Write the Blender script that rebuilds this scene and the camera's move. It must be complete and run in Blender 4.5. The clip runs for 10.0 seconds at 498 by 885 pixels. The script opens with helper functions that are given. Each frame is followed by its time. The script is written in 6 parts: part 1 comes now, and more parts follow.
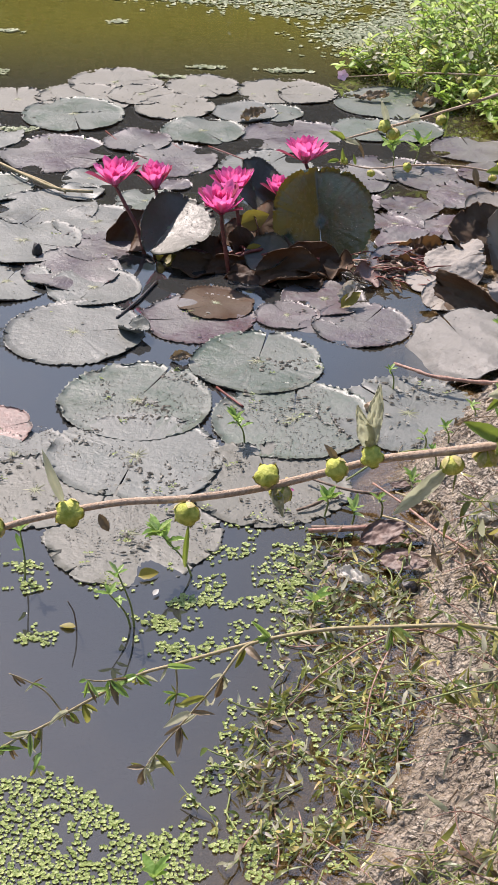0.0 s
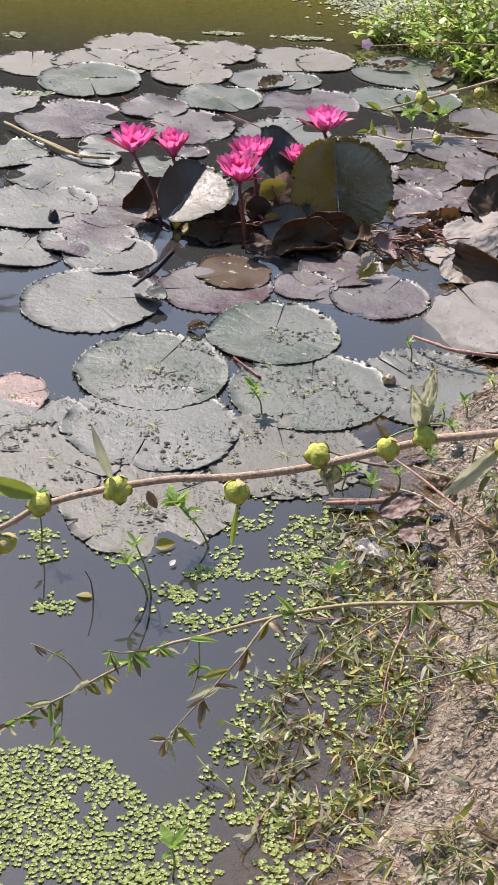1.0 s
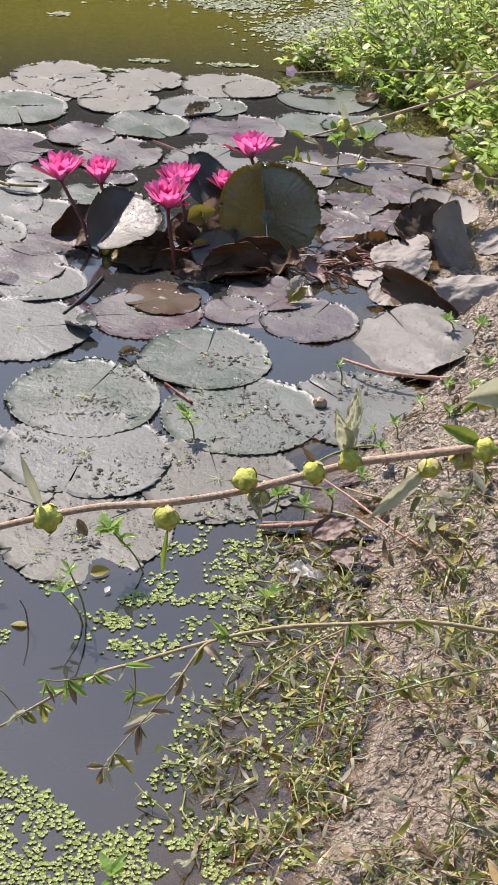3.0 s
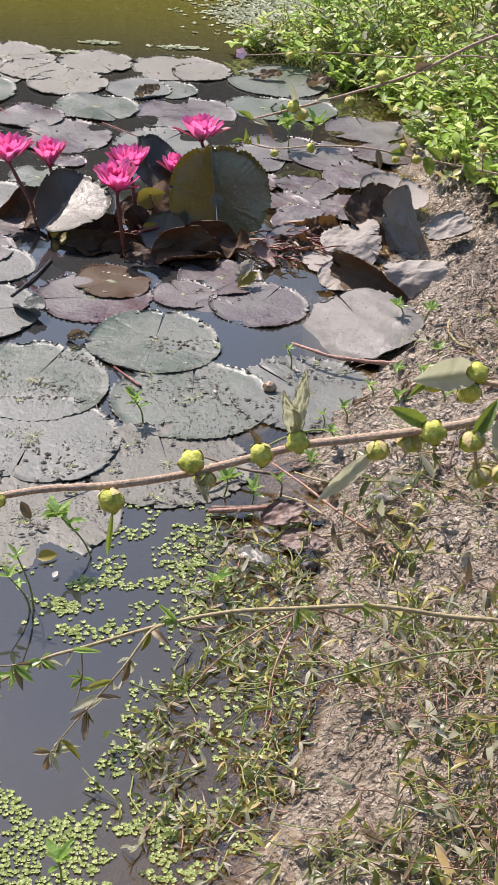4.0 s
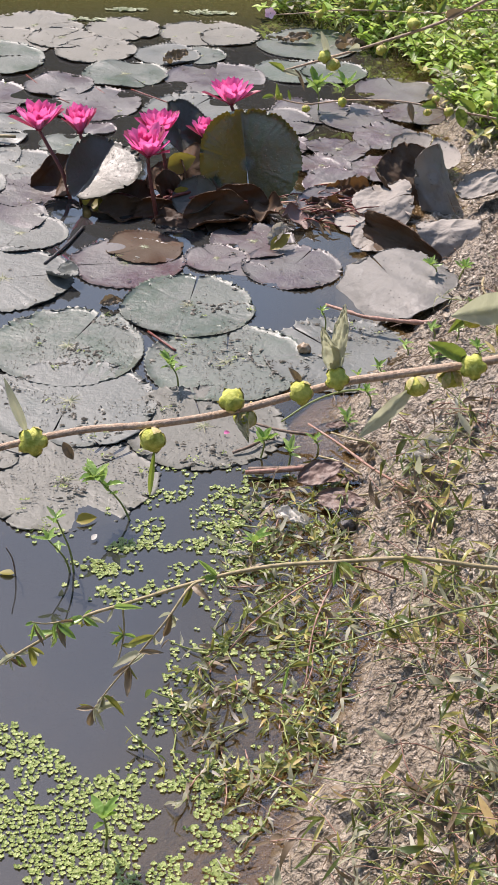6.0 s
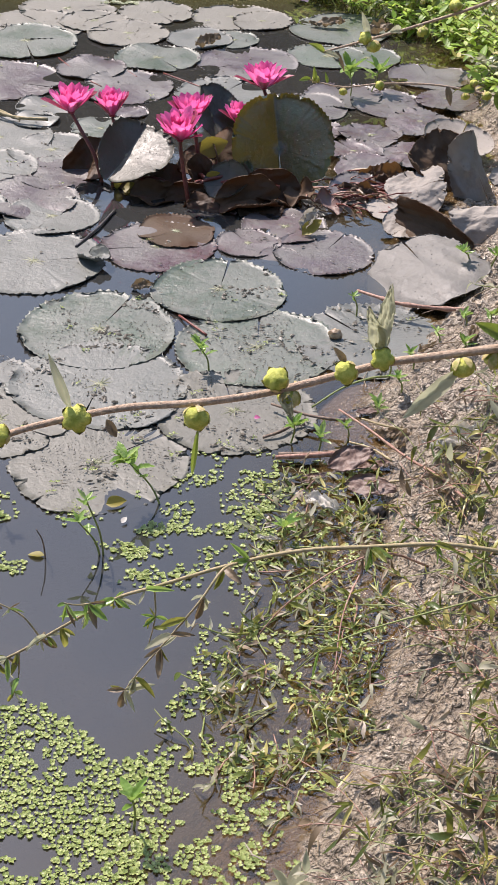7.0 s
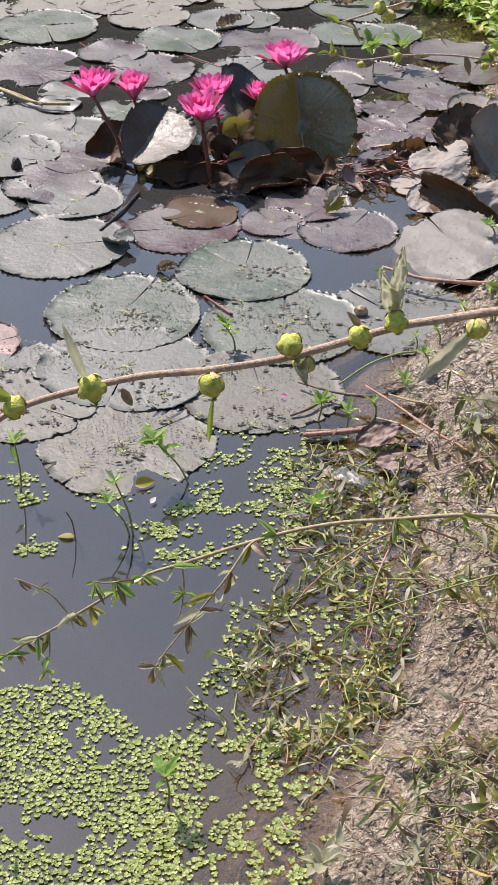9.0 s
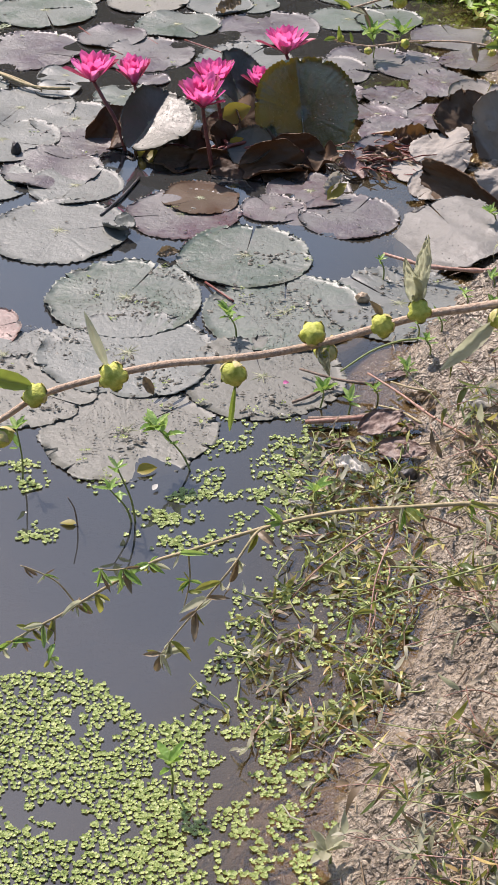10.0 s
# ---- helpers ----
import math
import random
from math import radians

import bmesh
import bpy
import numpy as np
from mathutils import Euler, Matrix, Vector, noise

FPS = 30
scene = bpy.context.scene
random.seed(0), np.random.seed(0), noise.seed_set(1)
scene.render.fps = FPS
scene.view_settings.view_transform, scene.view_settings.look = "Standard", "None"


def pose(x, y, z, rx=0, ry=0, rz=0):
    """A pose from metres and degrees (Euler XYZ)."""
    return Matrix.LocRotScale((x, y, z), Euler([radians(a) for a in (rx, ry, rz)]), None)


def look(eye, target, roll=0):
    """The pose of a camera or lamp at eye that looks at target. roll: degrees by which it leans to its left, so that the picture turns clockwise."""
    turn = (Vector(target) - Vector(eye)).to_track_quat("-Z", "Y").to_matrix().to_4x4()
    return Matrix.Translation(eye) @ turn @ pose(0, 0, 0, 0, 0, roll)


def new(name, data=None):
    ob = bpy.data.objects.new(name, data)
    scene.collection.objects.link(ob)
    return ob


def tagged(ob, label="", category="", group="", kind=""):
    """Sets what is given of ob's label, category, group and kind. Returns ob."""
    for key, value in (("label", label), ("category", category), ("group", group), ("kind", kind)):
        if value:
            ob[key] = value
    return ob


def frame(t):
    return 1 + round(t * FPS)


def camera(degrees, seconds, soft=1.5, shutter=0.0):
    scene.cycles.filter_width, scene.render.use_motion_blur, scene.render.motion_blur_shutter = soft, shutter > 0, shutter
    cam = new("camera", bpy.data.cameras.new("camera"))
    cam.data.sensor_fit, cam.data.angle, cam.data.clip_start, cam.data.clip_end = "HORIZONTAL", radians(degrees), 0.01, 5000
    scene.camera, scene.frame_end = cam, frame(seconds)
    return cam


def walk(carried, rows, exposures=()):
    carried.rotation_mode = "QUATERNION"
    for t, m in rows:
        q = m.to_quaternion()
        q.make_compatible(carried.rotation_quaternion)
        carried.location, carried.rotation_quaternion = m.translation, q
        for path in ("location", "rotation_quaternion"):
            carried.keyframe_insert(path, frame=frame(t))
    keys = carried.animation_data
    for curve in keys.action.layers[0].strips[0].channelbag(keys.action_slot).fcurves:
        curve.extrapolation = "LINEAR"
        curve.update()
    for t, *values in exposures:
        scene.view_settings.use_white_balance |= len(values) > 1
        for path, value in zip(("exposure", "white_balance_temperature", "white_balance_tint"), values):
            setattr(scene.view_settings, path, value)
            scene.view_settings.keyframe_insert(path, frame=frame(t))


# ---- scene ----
cam = camera(18.99, 10.0, soft=1.2)
PATH = [
    (0, (0.0396, 0.1504, 1.3882), (-0.0107, 1.8748, 0.3764), 0.70),
    (0.5, (0.0292, 0.1519, 1.3900), (-0.0184, 1.8732, 0.3726), 1.02),
    (1, (0.0154, 0.1610, 1.3865), (-0.0387, 1.8634, 0.3382), 1.50),
    (1.5, (0.0178, 0.1612, 1.3903), (-0.0170, 1.8702, 0.3520), 1.03),
    (2, (0.0167, 0.1573, 1.3926), (0.0086, 1.8665, 0.3540), 1.71),
    (2.5, (0.0179, 0.1550, 1.3901), (0.0382, 1.8667, 0.3558), 1.83),
    (2.7, (0.0192, 0.1512, 1.3928), (0.0457, 1.8725, 0.3748), 1.88),
    (3.8, (0.0173, 0.1596, 1.3895), (0.0952, 1.8738, 0.3621), 2.66),
    (4, (0.0210, 0.1593, 1.3869), (0.1210, 1.8690, 0.3540), 3.17),
    (4.5, (0.0325, 0.1566, 1.3808), (0.1124, 1.8520, 0.3230), 2.14),
    (5, (0.0297, 0.1461, 1.3803), (0.0902, 1.8492, 0.3335), 1.78),
    (5.5, (0.0134, 0.1452, 1.3817), (0.0835, 1.8472, 0.3338), 2.48),
    (5.7, (0.0148, 0.1484, 1.3754), (0.0833, 1.8362, 0.3045), 1.84),
    (6.8, (0.0235, 0.1494, 1.3706), (0.0669, 1.8512, 0.3208), 1.14),
    (7, (0.0084, 0.1507, 1.3672), (0.0304, 1.8323, 0.2847), 1.47),
    (7.5, (-0.0002, 0.1535, 1.3632), (-0.0474, 1.8232, 0.2632), -0.52),
    (8, (0.0132, 0.1457, 1.3678), (-0.0103, 1.8302, 0.2898), -0.99),
    (8.5, (0.0158, 0.1451, 1.3644), (0.0007, 1.8223, 0.2751), -0.66),
    (9, (0.0171, 0.1444, 1.3606), (-0.0047, 1.8140, 0.2597), -0.60),
    (9.5, (0.0113, 0.1464, 1.3616), (-0.0209, 1.8165, 0.2618), -0.98),
    (10, (0.0025, 0.1483, 1.3599), (-0.0100, 1.8075, 0.2433), -0.19),
]
walk(cam, [(t, look(eye, target, roll)) for t, eye, target, roll in PATH], [(0, 0.60, 6500, 21), (10, 0.60, 6500, 21)])

# ---- world, sun ----
SUN_DIR = Vector((-0.36, 0.55, 0.88)).normalized()      # towards the sun: beyond the pond, to the left
world = bpy.data.worlds.new("sky")
scene.world = world
world.use_nodes = True
wn = world.node_tree.nodes
sky = wn.new("ShaderNodeTexSky")
sky.sky_type = "NISHITA"
sky.sun_disc = False
sky.sun_elevation = math.asin(SUN_DIR.z)
sky.sun_rotation = math.atan2(SUN_DIR.x, SUN_DIR.y)
sky.air_density, sky.dust_density, sky.ozone_density = 2.0, 2.0, 6.5
wn["Background"].inputs["Strength"].default_value = 0.125
world.node_tree.links.new(sky.outputs[0], wn["Background"].inputs["Color"])
sun = new("sun", bpy.data.lights.new("sun", "SUN"))
sun.data.energy, sun.data.angle, sun.data.color = 4.8, radians(0.6), (1.0, 0.93, 0.82)
sun.matrix_world = look(SUN_DIR * 30, (0, 0, 0))


# ---- material helpers ----
class Nodes:
    """A small helper round one node material."""

    def __init__(self, name, rough=0.6, spec=0.5):
        self.mat = bpy.data.materials.new(name)
        self.mat.use_nodes = True
        self.t = self.mat.node_tree
        self.b = self.t.nodes["Principled BSDF"]
        self.out = self.t.nodes["Material Output"]
        self.b.inputs["Roughness"].default_value = rough
        self.b.inputs["Specular IOR Level"].default_value = spec

    def n(self, kind):
        return self.t.nodes.new("ShaderNode" + kind)

    def link(self, a, b):
        self.t.links.new(a, b)

    def put(self, socket, value):
        if hasattr(value, "is_output"):
            self.link(value, socket)
        else:
            socket.default_value = value

    def coords(self, which="Object"):
        return self.n("TexCoord").outputs[which]

    def position(self):
        return self.n("NewGeometry").outputs["Position"]

    def noise(self, scale, detail=4.0, rough=0.55, vec=None, distortion=0.0):
        node = self.n("TexNoise")
        node.inputs["Scale"].default_value = scale
        node.inputs["Detail"].default_value = detail
        node.inputs["Roughness"].default_value = rough
        node.inputs["Distortion"].default_value = distortion
        if vec is not None:
            self.link(vec, node.inputs["Vector"])
        return node.outputs["Fac"]

    def voronoi(self, scale, vec=None, feature="F1", out="Distance"):
        node = self.n("TexVoronoi")
        node.feature = feature
        node.inputs["Scale"].default_value = scale
        if vec is not None:
            self.link(vec, node.inputs["Vector"])
        return node.outputs[out]

    def math(self, op, a, b=0.0, c=0.0):
        node = self.n("Math")
        node.operation = op
        for socket, value in zip(node.inputs, (a, b, c)):
            self.put(socket, value)
        return node.outputs[0]

    def ramp(self, fac, *stops):
        node = self.n("ValToRGB")
        el = node.color_ramp.elements
        while len(el) < len(stops):
            el.new(0.5)
        for e, (pos, col) in zip(el, stops):
            e.position = pos
            e.color = (*col, 1) if not isinstance(col, (int, float)) else (col, col, col, 1)
        self.link(fac, node.inputs[0])
        return node.outputs[0]

    def mix(self, fac, a, b, blend="MIX"):
        node = self.n("Mix")
        node.data_type, node.blend_type = "RGBA", blend
        self.put(node.inputs[0], fac)
        for socket, value in ((node.inputs[6], a), (node.inputs[7], b)):
            self.put(socket, (*value, 1) if isinstance(value, tuple) and len(value) == 3 else value)
        return node.outputs[2]

    def bump(self, height, strength=0.5, distance=0.01, normal=None):
        node = self.n("Bump")
        node.inputs["Strength"].default_value = strength
        node.inputs["Distance"].default_value = distance
        self.link(height, node.inputs["Height"])
        if normal is not None:
            self.link(normal, node.inputs["Normal"])
        return node.outputs[0]

    def base(self, col):
        self.put(self.b.inputs["Base Color"], (*col, 1) if isinstance(col, tuple) else col)

    def random(self):
        return self.n("ObjectInfo").outputs["Random"]

    def island(self):
        return self.n("NewGeometry").outputs["Random Per Island"]

    def normal(self, socket):
        self.link(socket, self.b.inputs["Normal"])

    def translucent(self, colour, amount):
        """Thin leaf: part of the light passes through."""
        tr = self.n("BsdfTranslucent")
        self.put(tr.inputs["Color"], (*colour, 1) if isinstance(colour, tuple) else colour)
        mixer = self.n("MixShader")
        mixer.inputs[0].default_value = amount
        self.link(self.b.outputs[0], mixer.inputs[1])
        self.link(tr.outputs[0], mixer.inputs[2])
        self.link(mixer.outputs[0], self.out.inputs["Surface"])


# ---- materials ----
def pad_material(name, low, high, mud, mud_amount, rough, thin=None, spec=0.5):
    """Lily leaf: forking veins from the middle, dusty film, dried mud and specks."""
    m = Nodes(name, rough, spec)
    vec = m.coords()
    sep = m.n("SeparateXYZ")
    m.link(vec, sep.inputs[0])
    ang = m.math("ARCTAN2", sep.outputs[1], sep.outputs[0])
    dist = m.math("SQRT", m.math("ADD", m.math("MULTIPLY", sep.outputs[0], sep.outputs[0]),
                                 m.math("MULTIPLY", sep.outputs[1], sep.outputs[1])))
    wob = m.math("MULTIPLY", m.math("SUBTRACT", m.noise(14, 2, 0.5, vec), 0.5), 0.25)
    ang = m.math("ADD", ang, wob)
    veins = []
    for count, width in ((9, 0.05), (18, 0.09)):
        wave = m.math("ABSOLUTE", m.math("SINE", m.math("MULTIPLY", ang, float(count))))
        veins.append(m.ramp(wave, (0.0, 1.0), (width * 2.2, 0.0)))
    outer = m.ramp(dist, (0.045, 0.0), (0.075, 1.0))
    vein = m.math("MAXIMUM", veins[0], m.math("MULTIPLY", veins[1], outer))
    grain = m.noise(90, 5, 0.6, vec)
    blot = m.noise(11, 4, 0.6, vec, 0.4)
    fac = m.math("ADD", m.math("MULTIPLY", blot, 0.7), m.math("MULTIPLY", m.random(), 0.35))
    col = m.mix(m.ramp(fac, (0.30, 0.0), (0.75, 1.0)), low, high)
    rot = m.ramp(m.noise(24, 5, 0.7, vec, 0.6), (0.56, 0.0), (0.68, 1.0))
    col = m.mix(m.math("MULTIPLY", rot, 0.7), col, (0.060, 0.042, 0.028))
    col = m.mix(m.math("MULTIPLY", vein, 0.03), col, tuple(min(1, c * 1.5 + 0.03) for c in high))
    film = m.ramp(m.math("ADD", m.noise(6, 5, 0.65, m.position()), m.math("MULTIPLY", grain, 0.3)),
                  (0.62 - mud_amount * 0.45, 0.0), (0.80 - mud_amount * 0.35, 1.0))
    col = m.mix(m.math("MULTIPLY", film, min(1.0, 0.35 + mud_amount)), col, mud)
    speck = m.ramp(m.math("ADD", m.voronoi(90, vec), m.math("MULTIPLY", grain, 0.12)), (0.13, 1.0), (0.21, 0.0))
    speck = m.math("MULTIPLY", speck, m.ramp(m.noise(17, 3, 0.6, vec), (0.50, 0.0), (0.58, 1.0)))
    col = m.mix(m.math("MULTIPLY", speck, 0.5), col, (0.035, 0.03, 0.022))
    m.base(col)
    m.put(m.b.inputs["Roughness"], m.math("ADD", m.math("MULTIPLY", film, 0.18), m.math("ADD", rough - 0.06, m.math("MULTIPLY", grain, 0.12))))
    height = m.math("ADD", m.math("MULTIPLY", vein, -0.012), m.math("ADD", m.math("MULTIPLY", grain, 0.24), m.math("MULTIPLY", blot, 0.6)))
    height = m.math("ADD", height, m.math("MULTIPLY", speck, 0.6))
    m.normal(m.bump(height, 0.9, 0.0065))
    if thin:
        m.translucent(thin, 0.26)
    return m.mat


MUD = (0.126, 0.131, 0.114)
PAD_GREEN = pad_material("lily_leaf_dusty_green", (0.060, 0.080, 0.052), (0.10, 0.130, 0.090), MUD, 0.30, 0.31)
PAD_GREY = pad_material("lily_leaf_silted", (0.070, 0.070, 0.058), (0.105, 0.116, 0.098), MUD, 0.48, 0.33)
PAD_PURPLE = pad_material("lily_leaf_purple", (0.060, 0.044, 0.046), (0.105, 0.08, 0.082), MUD, 0.25, 0.32)
PAD_PLUM = pad_material("lily_leaf_plum", (0.060, 0.036, 0.040), (0.115, 0.072, 0.074), MUD, 0.26, 0.28)
PAD_RED = pad_material("lily_leaf_red", (0.13, 0.045, 0.034), (0.21, 0.10, 0.075), MUD, 0.15, 0.42)
PAD_BROWN = pad_material("lily_leaf_brown", (0.048, 0.025, 0.013), (0.14, 0.080, 0.042), (0.15, 0.12, 0.085), 0.14, 0.50, (0.20, 0.10, 0.03), 0.22)
PAD_DRY = pad_material("lily_leaf_dried_mud", (0.10, 0.080, 0.060), (0.20, 0.172, 0.140), (0.27, 0.242, 0.205), 0.6, 0.54, None, 0.35)

PAD_SILT = pad_material("lily_leaf_near_silt", (0.064, 0.066, 0.050), (0.104, 0.104, 0.082), (0.122, 0.118, 0.094), 0.50, 0.36)
PAD_TAN = pad_material("lily_leaf_tan_silt", (0.080, 0.077, 0.060), (0.128, 0.122, 0.095), (0.155, 0.147, 0.117), 0.55, 0.40)


def water_material():
    """Murky pond water: a clear gloss over silt; shallow water lets the bed show through."""
    m = Nodes("pond_water", 0.02, 0.5)
    nodes = m.t.nodes
    pos = m.position()
    ripple = m.noise(5.0, 2, 0.5, pos)
    fine = m.noise(38.0, 2, 0.5, pos)
    normal = m.bump(m.math("ADD", ripple, m.math("MULTIPLY", fine, 0.02)), 0.05, 0.02)
    attr = m.n("Attribute")
    attr.attribute_name = "depth"
    depth = attr.outputs["Fac"]
    cloud = m.noise(2.2, 4, 0.6, pos)
    murk = m.n("BsdfDiffuse")
    # murk turns from grey to olive with distance from the bank
    open_pond_node = m.n("Attribute")
    open_pond_node.attribute_name = "open_pond"
    silt = m.mix(cloud, (0.024, 0.025, 0.024), (0.035, 0.035, 0.032))
    silt = m.mix(m.ramp(depth, (0.20, 1.0), (0.80, 0.0)), silt, m.mix(cloud, (0.030, 0.022, 0.007), (0.048, 0.034, 0.011)))
    green = m.mix(cloud, (0.092, 0.086, 0.017), (0.118, 0.108, 0.024))
    m.link(m.mix(open_pond_node.outputs["Fac"], silt, green), murk.inputs["Color"])
    clear = m.n("BsdfTransparent")
    clear.inputs["Color"].default_value = (0.88, 0.80, 0.62, 1)
    gloss = m.n("BsdfGlossy")
    gloss.inputs["Roughness"].default_value = 0.03
    gloss.inputs["Color"].default_value = (1, 1, 1, 1)
    m.link(normal, gloss.inputs["Normal"])
    fres = m.n("Fresnel")
    fres.inputs["IOR"].default_value = 1.66
    m.link(normal, fres.inputs["Normal"])
    body = m.n("MixShader")
    m.link(m.ramp(depth, (0.0, 0.0), (0.08, 0.10), (0.26, 0.70), (0.58, 0.96)), body.inputs[0])
    m.link(clear.outputs[0], body.inputs[1])
    m.link(murk.outputs[0], body.inputs[2])
    top = m.n("MixShader")
    m.link(fres.outputs[0], top.inputs[0])
    m.link(body.outputs[0], top.inputs[1])
    m.link(gloss.outputs[0], top.inputs[2])
    m.link(top.outputs[0], m.out.inputs["Surface"])
    nodes.remove(m.b)
    return m.mat


def mud_material():
    """Bank of grey-brown mud: dark when sunk, wet rim by the water paled for its sheen, crusted and pale above."""
    m = Nodes("bank_mud", 0.7, 0.8)
    pos = m.position()
    sep = m.n("SeparateXYZ")
    m.link(pos, sep.inputs[0])
    a = m.noise(3.5, 6, 0.6, pos)
    b = m.noise(34, 8, 0.72, pos)
    c = m.noise(160, 4, 0.6, pos)
    bent = m.n("MixRGB")
    bent.blend_type = "ADD"
    bent.inputs[0].default_value = 0.022
    m.link(pos, bent.inputs[1])
    wander = m.n("TexNoise")
    wander.inputs["Scale"].default_value = 45
    m.link(pos, wander.inputs["Vector"])
    m.link(wander.outputs["Color"], bent.inputs[2])
    lumps = m.voronoi(85, bent.outputs[0])
    soft = m.noise(11, 4, 0.55, pos, 0.5)
    col = m.mix(m.ramp(b, (0.32, 0.0), (0.66, 1.0)), (0.225, 0.170, 0.108), (0.62, 0.53, 0.41))
    col = m.mix(m.ramp(a, (0.35, 0.0), (0.65, 0.6)), col, (0.32, 0.24, 0.155))
    # far slope: brown soil with the slope's shade put into its colour
    slope_shade = m.math("MULTIPLY", m.ramp(m.math("ADD", m.math("MULTIPLY", sep.outputs[1], 0.2), m.math("MULTIPLY", a, 0.06)), (0.545, 0.0), (0.60, 1.0)), m.ramp(sep.outputs[2], (0.05, 0.0), (0.09, 1.0)))
    col = m.mix(slope_shade, col, m.mix(b, (0.115, 0.078, 0.046), (0.34, 0.255, 0.175)))
    wet = m.ramp(m.math("ADD", sep.outputs[2], m.math("MULTIPLY", m.math("SUBTRACT", soft, 0.5), 0.05)), (0.0, 1.0), (0.022, 0.0))
    sunk = m.ramp(sep.outputs[2], (0.0, 1.0), (0.004, 0.0))
    # wet rim: sky sheen painted in as a paler colour
    col = m.mix(m.math("MULTIPLY", wet, 0.65), col, m.mix(b, (0.36, 0.285, 0.21), (0.60, 0.52, 0.43)))
    col = m.mix(sunk, col, m.mix(soft, (0.060, 0.040, 0.016), (0.16, 0.102, 0.045)))
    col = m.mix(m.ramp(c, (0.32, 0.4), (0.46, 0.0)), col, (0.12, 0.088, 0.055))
    col = m.mix(m.ramp(c, (0.60, 0.0), (0.78, 0.4)), col, (0.58, 0.50, 0.41))
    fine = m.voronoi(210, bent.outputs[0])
    # darker brown blotches by noise
    dark_blotch = m.ramp(m.noise(16, 5, 0.7, pos, 0.8), (0.52, 0.0), (0.66, 0.75))
    col = m.mix(dark_blotch, col, (0.10, 0.072, 0.042))
    # shade in the gaps between lumps, put into the colour
    gap_shade = m.ramp(m.math("ADD", m.math("MULTIPLY", lumps, 0.6), m.math("MULTIPLY", fine, 0.5)), (0.46, 0.0), (0.80, 0.80))
    col = m.mix(m.math("MULTIPLY", gap_shade, m.ramp(wet, (0.0, 1.0), (1.0, 0.35))), col, (0.075, 0.054, 0.032))
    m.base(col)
    m.put(m.b.inputs["Roughness"], m.ramp(wet, (0.0, 0.42), (0.5, 0.28), (1.0, 0.18)))
    h = m.math("ADD", m.math("MULTIPLY", b, 1.0), m.math("ADD", m.math("MULTIPLY", c, 0.30), m.math("MULTIPLY", lumps, -0.75)))
    h = m.math("ADD", h, m.math("MULTIPLY", fine, -0.40))
    h = m.math("MULTIPLY", h, m.ramp(sunk, (0.0, 1.0), (1.0, 0.45)))
    m.normal(m.bump(h, 1.0, 0.015))
    return m.mat


def leaf_material(name, stops, through_col, amount=0.35, rough=0.45, per="island"):
    """Foliage: colour differs leaf by leaf; light passes through."""
    m = Nodes(name, rough, 0.45)
    pick = m.island() if per == "island" else m.random()
    mottled = m.math("ADD", m.math("MULTIPLY", pick, 0.85), m.math("MULTIPLY", m.noise(60, 3, 0.6, m.position()), 0.15))
    col = m.ramp(mottled, *stops)
    m.base(col)
    m.normal(m.bump(m.noise(260, 3, 0.6, m.position()), 0.25, 0.002))
    m.translucent(m.mix(0.5, col, through_col), amount)
    return m.mat


def plain_material(name, low, high, scale, rough=0.6, bump=0.3, dist=0.002, spec=0.4):
    m = Nodes(name, rough, spec)
    fac = m.noise(scale, 5, 0.6, m.position())
    m.base(m.mix(m.ramp(fac, (0.35, 0.0), (0.65, 1.0)), low, high))
    m.normal(m.bump(m.noise(scale * 3, 4, 0.6, m.position()), bump, dist))
    return m.mat


WATER = water_material()
BANK = mud_material()


# ---- building helpers ----
def mesh_from(name, verts, faces, material, smooth=True, mats=None, face_mats=None):
    me = bpy.data.meshes.new(name)
    me.from_pydata([tuple(v) for v in verts], [], faces)
    for mm in (mats or [material]):
        me.materials.append(mm)
    if face_mats is not None:
        me.polygons.foreach_set("material_index", face_mats)
    if smooth:
        me.polygons.foreach_set("use_smooth", [True] * len(me.polygons))
    me.update()
    return me


def part(name, mesh, parent, label="", m=None):
    ob = new(name, mesh)
    ob.parent = parent
    if m is not None:
        ob.matrix_basis = m
    if label:
        ob["label"] = label
    return ob


def thing(name, label, category, m=None, group="", kind="", mesh=None):
    ob = new(name, mesh)
    if m is not None:
        ob.matrix_basis = m
    return tagged(ob, label, category, group, kind)


def tube(points, radii, sides=7, closed=True):
    """Verts and faces of a bent round rod through the points."""
    pts = [Vector(p) for p in points]
    if isinstance(radii, (int, float)):
        radii = [radii] * len(pts)
    verts, faces = [], []
    up = Vector((0.13, 0.21, 0.97))
    for i, p in enumerate(pts):
        d = (pts[min(i + 1, len(pts) - 1)] - pts[max(i - 1, 0)]).normalized()
        a = d.cross(up)
        if a.length < 1e-3:
            a = d.cross(Vector((1, 0, 0)))
        a.normalize()
        b = d.cross(a)
        for k in range(sides):
            th = 2 * math.pi * k / sides
            verts.append(p + (a * math.cos(th) + b * math.sin(th)) * radii[i])
    for i in range(len(pts) - 1):
        for k in range(sides):
            k2 = (k + 1) % sides
            faces.append((i * sides + k, i * sides + k2, (i + 1) * sides + k2, (i + 1) * sides + k))
    if closed:
        faces.append(tuple(range(sides))[::-1])
        faces.append(tuple((len(pts) - 1) * sides + k for k in range(sides)))
    return verts, faces


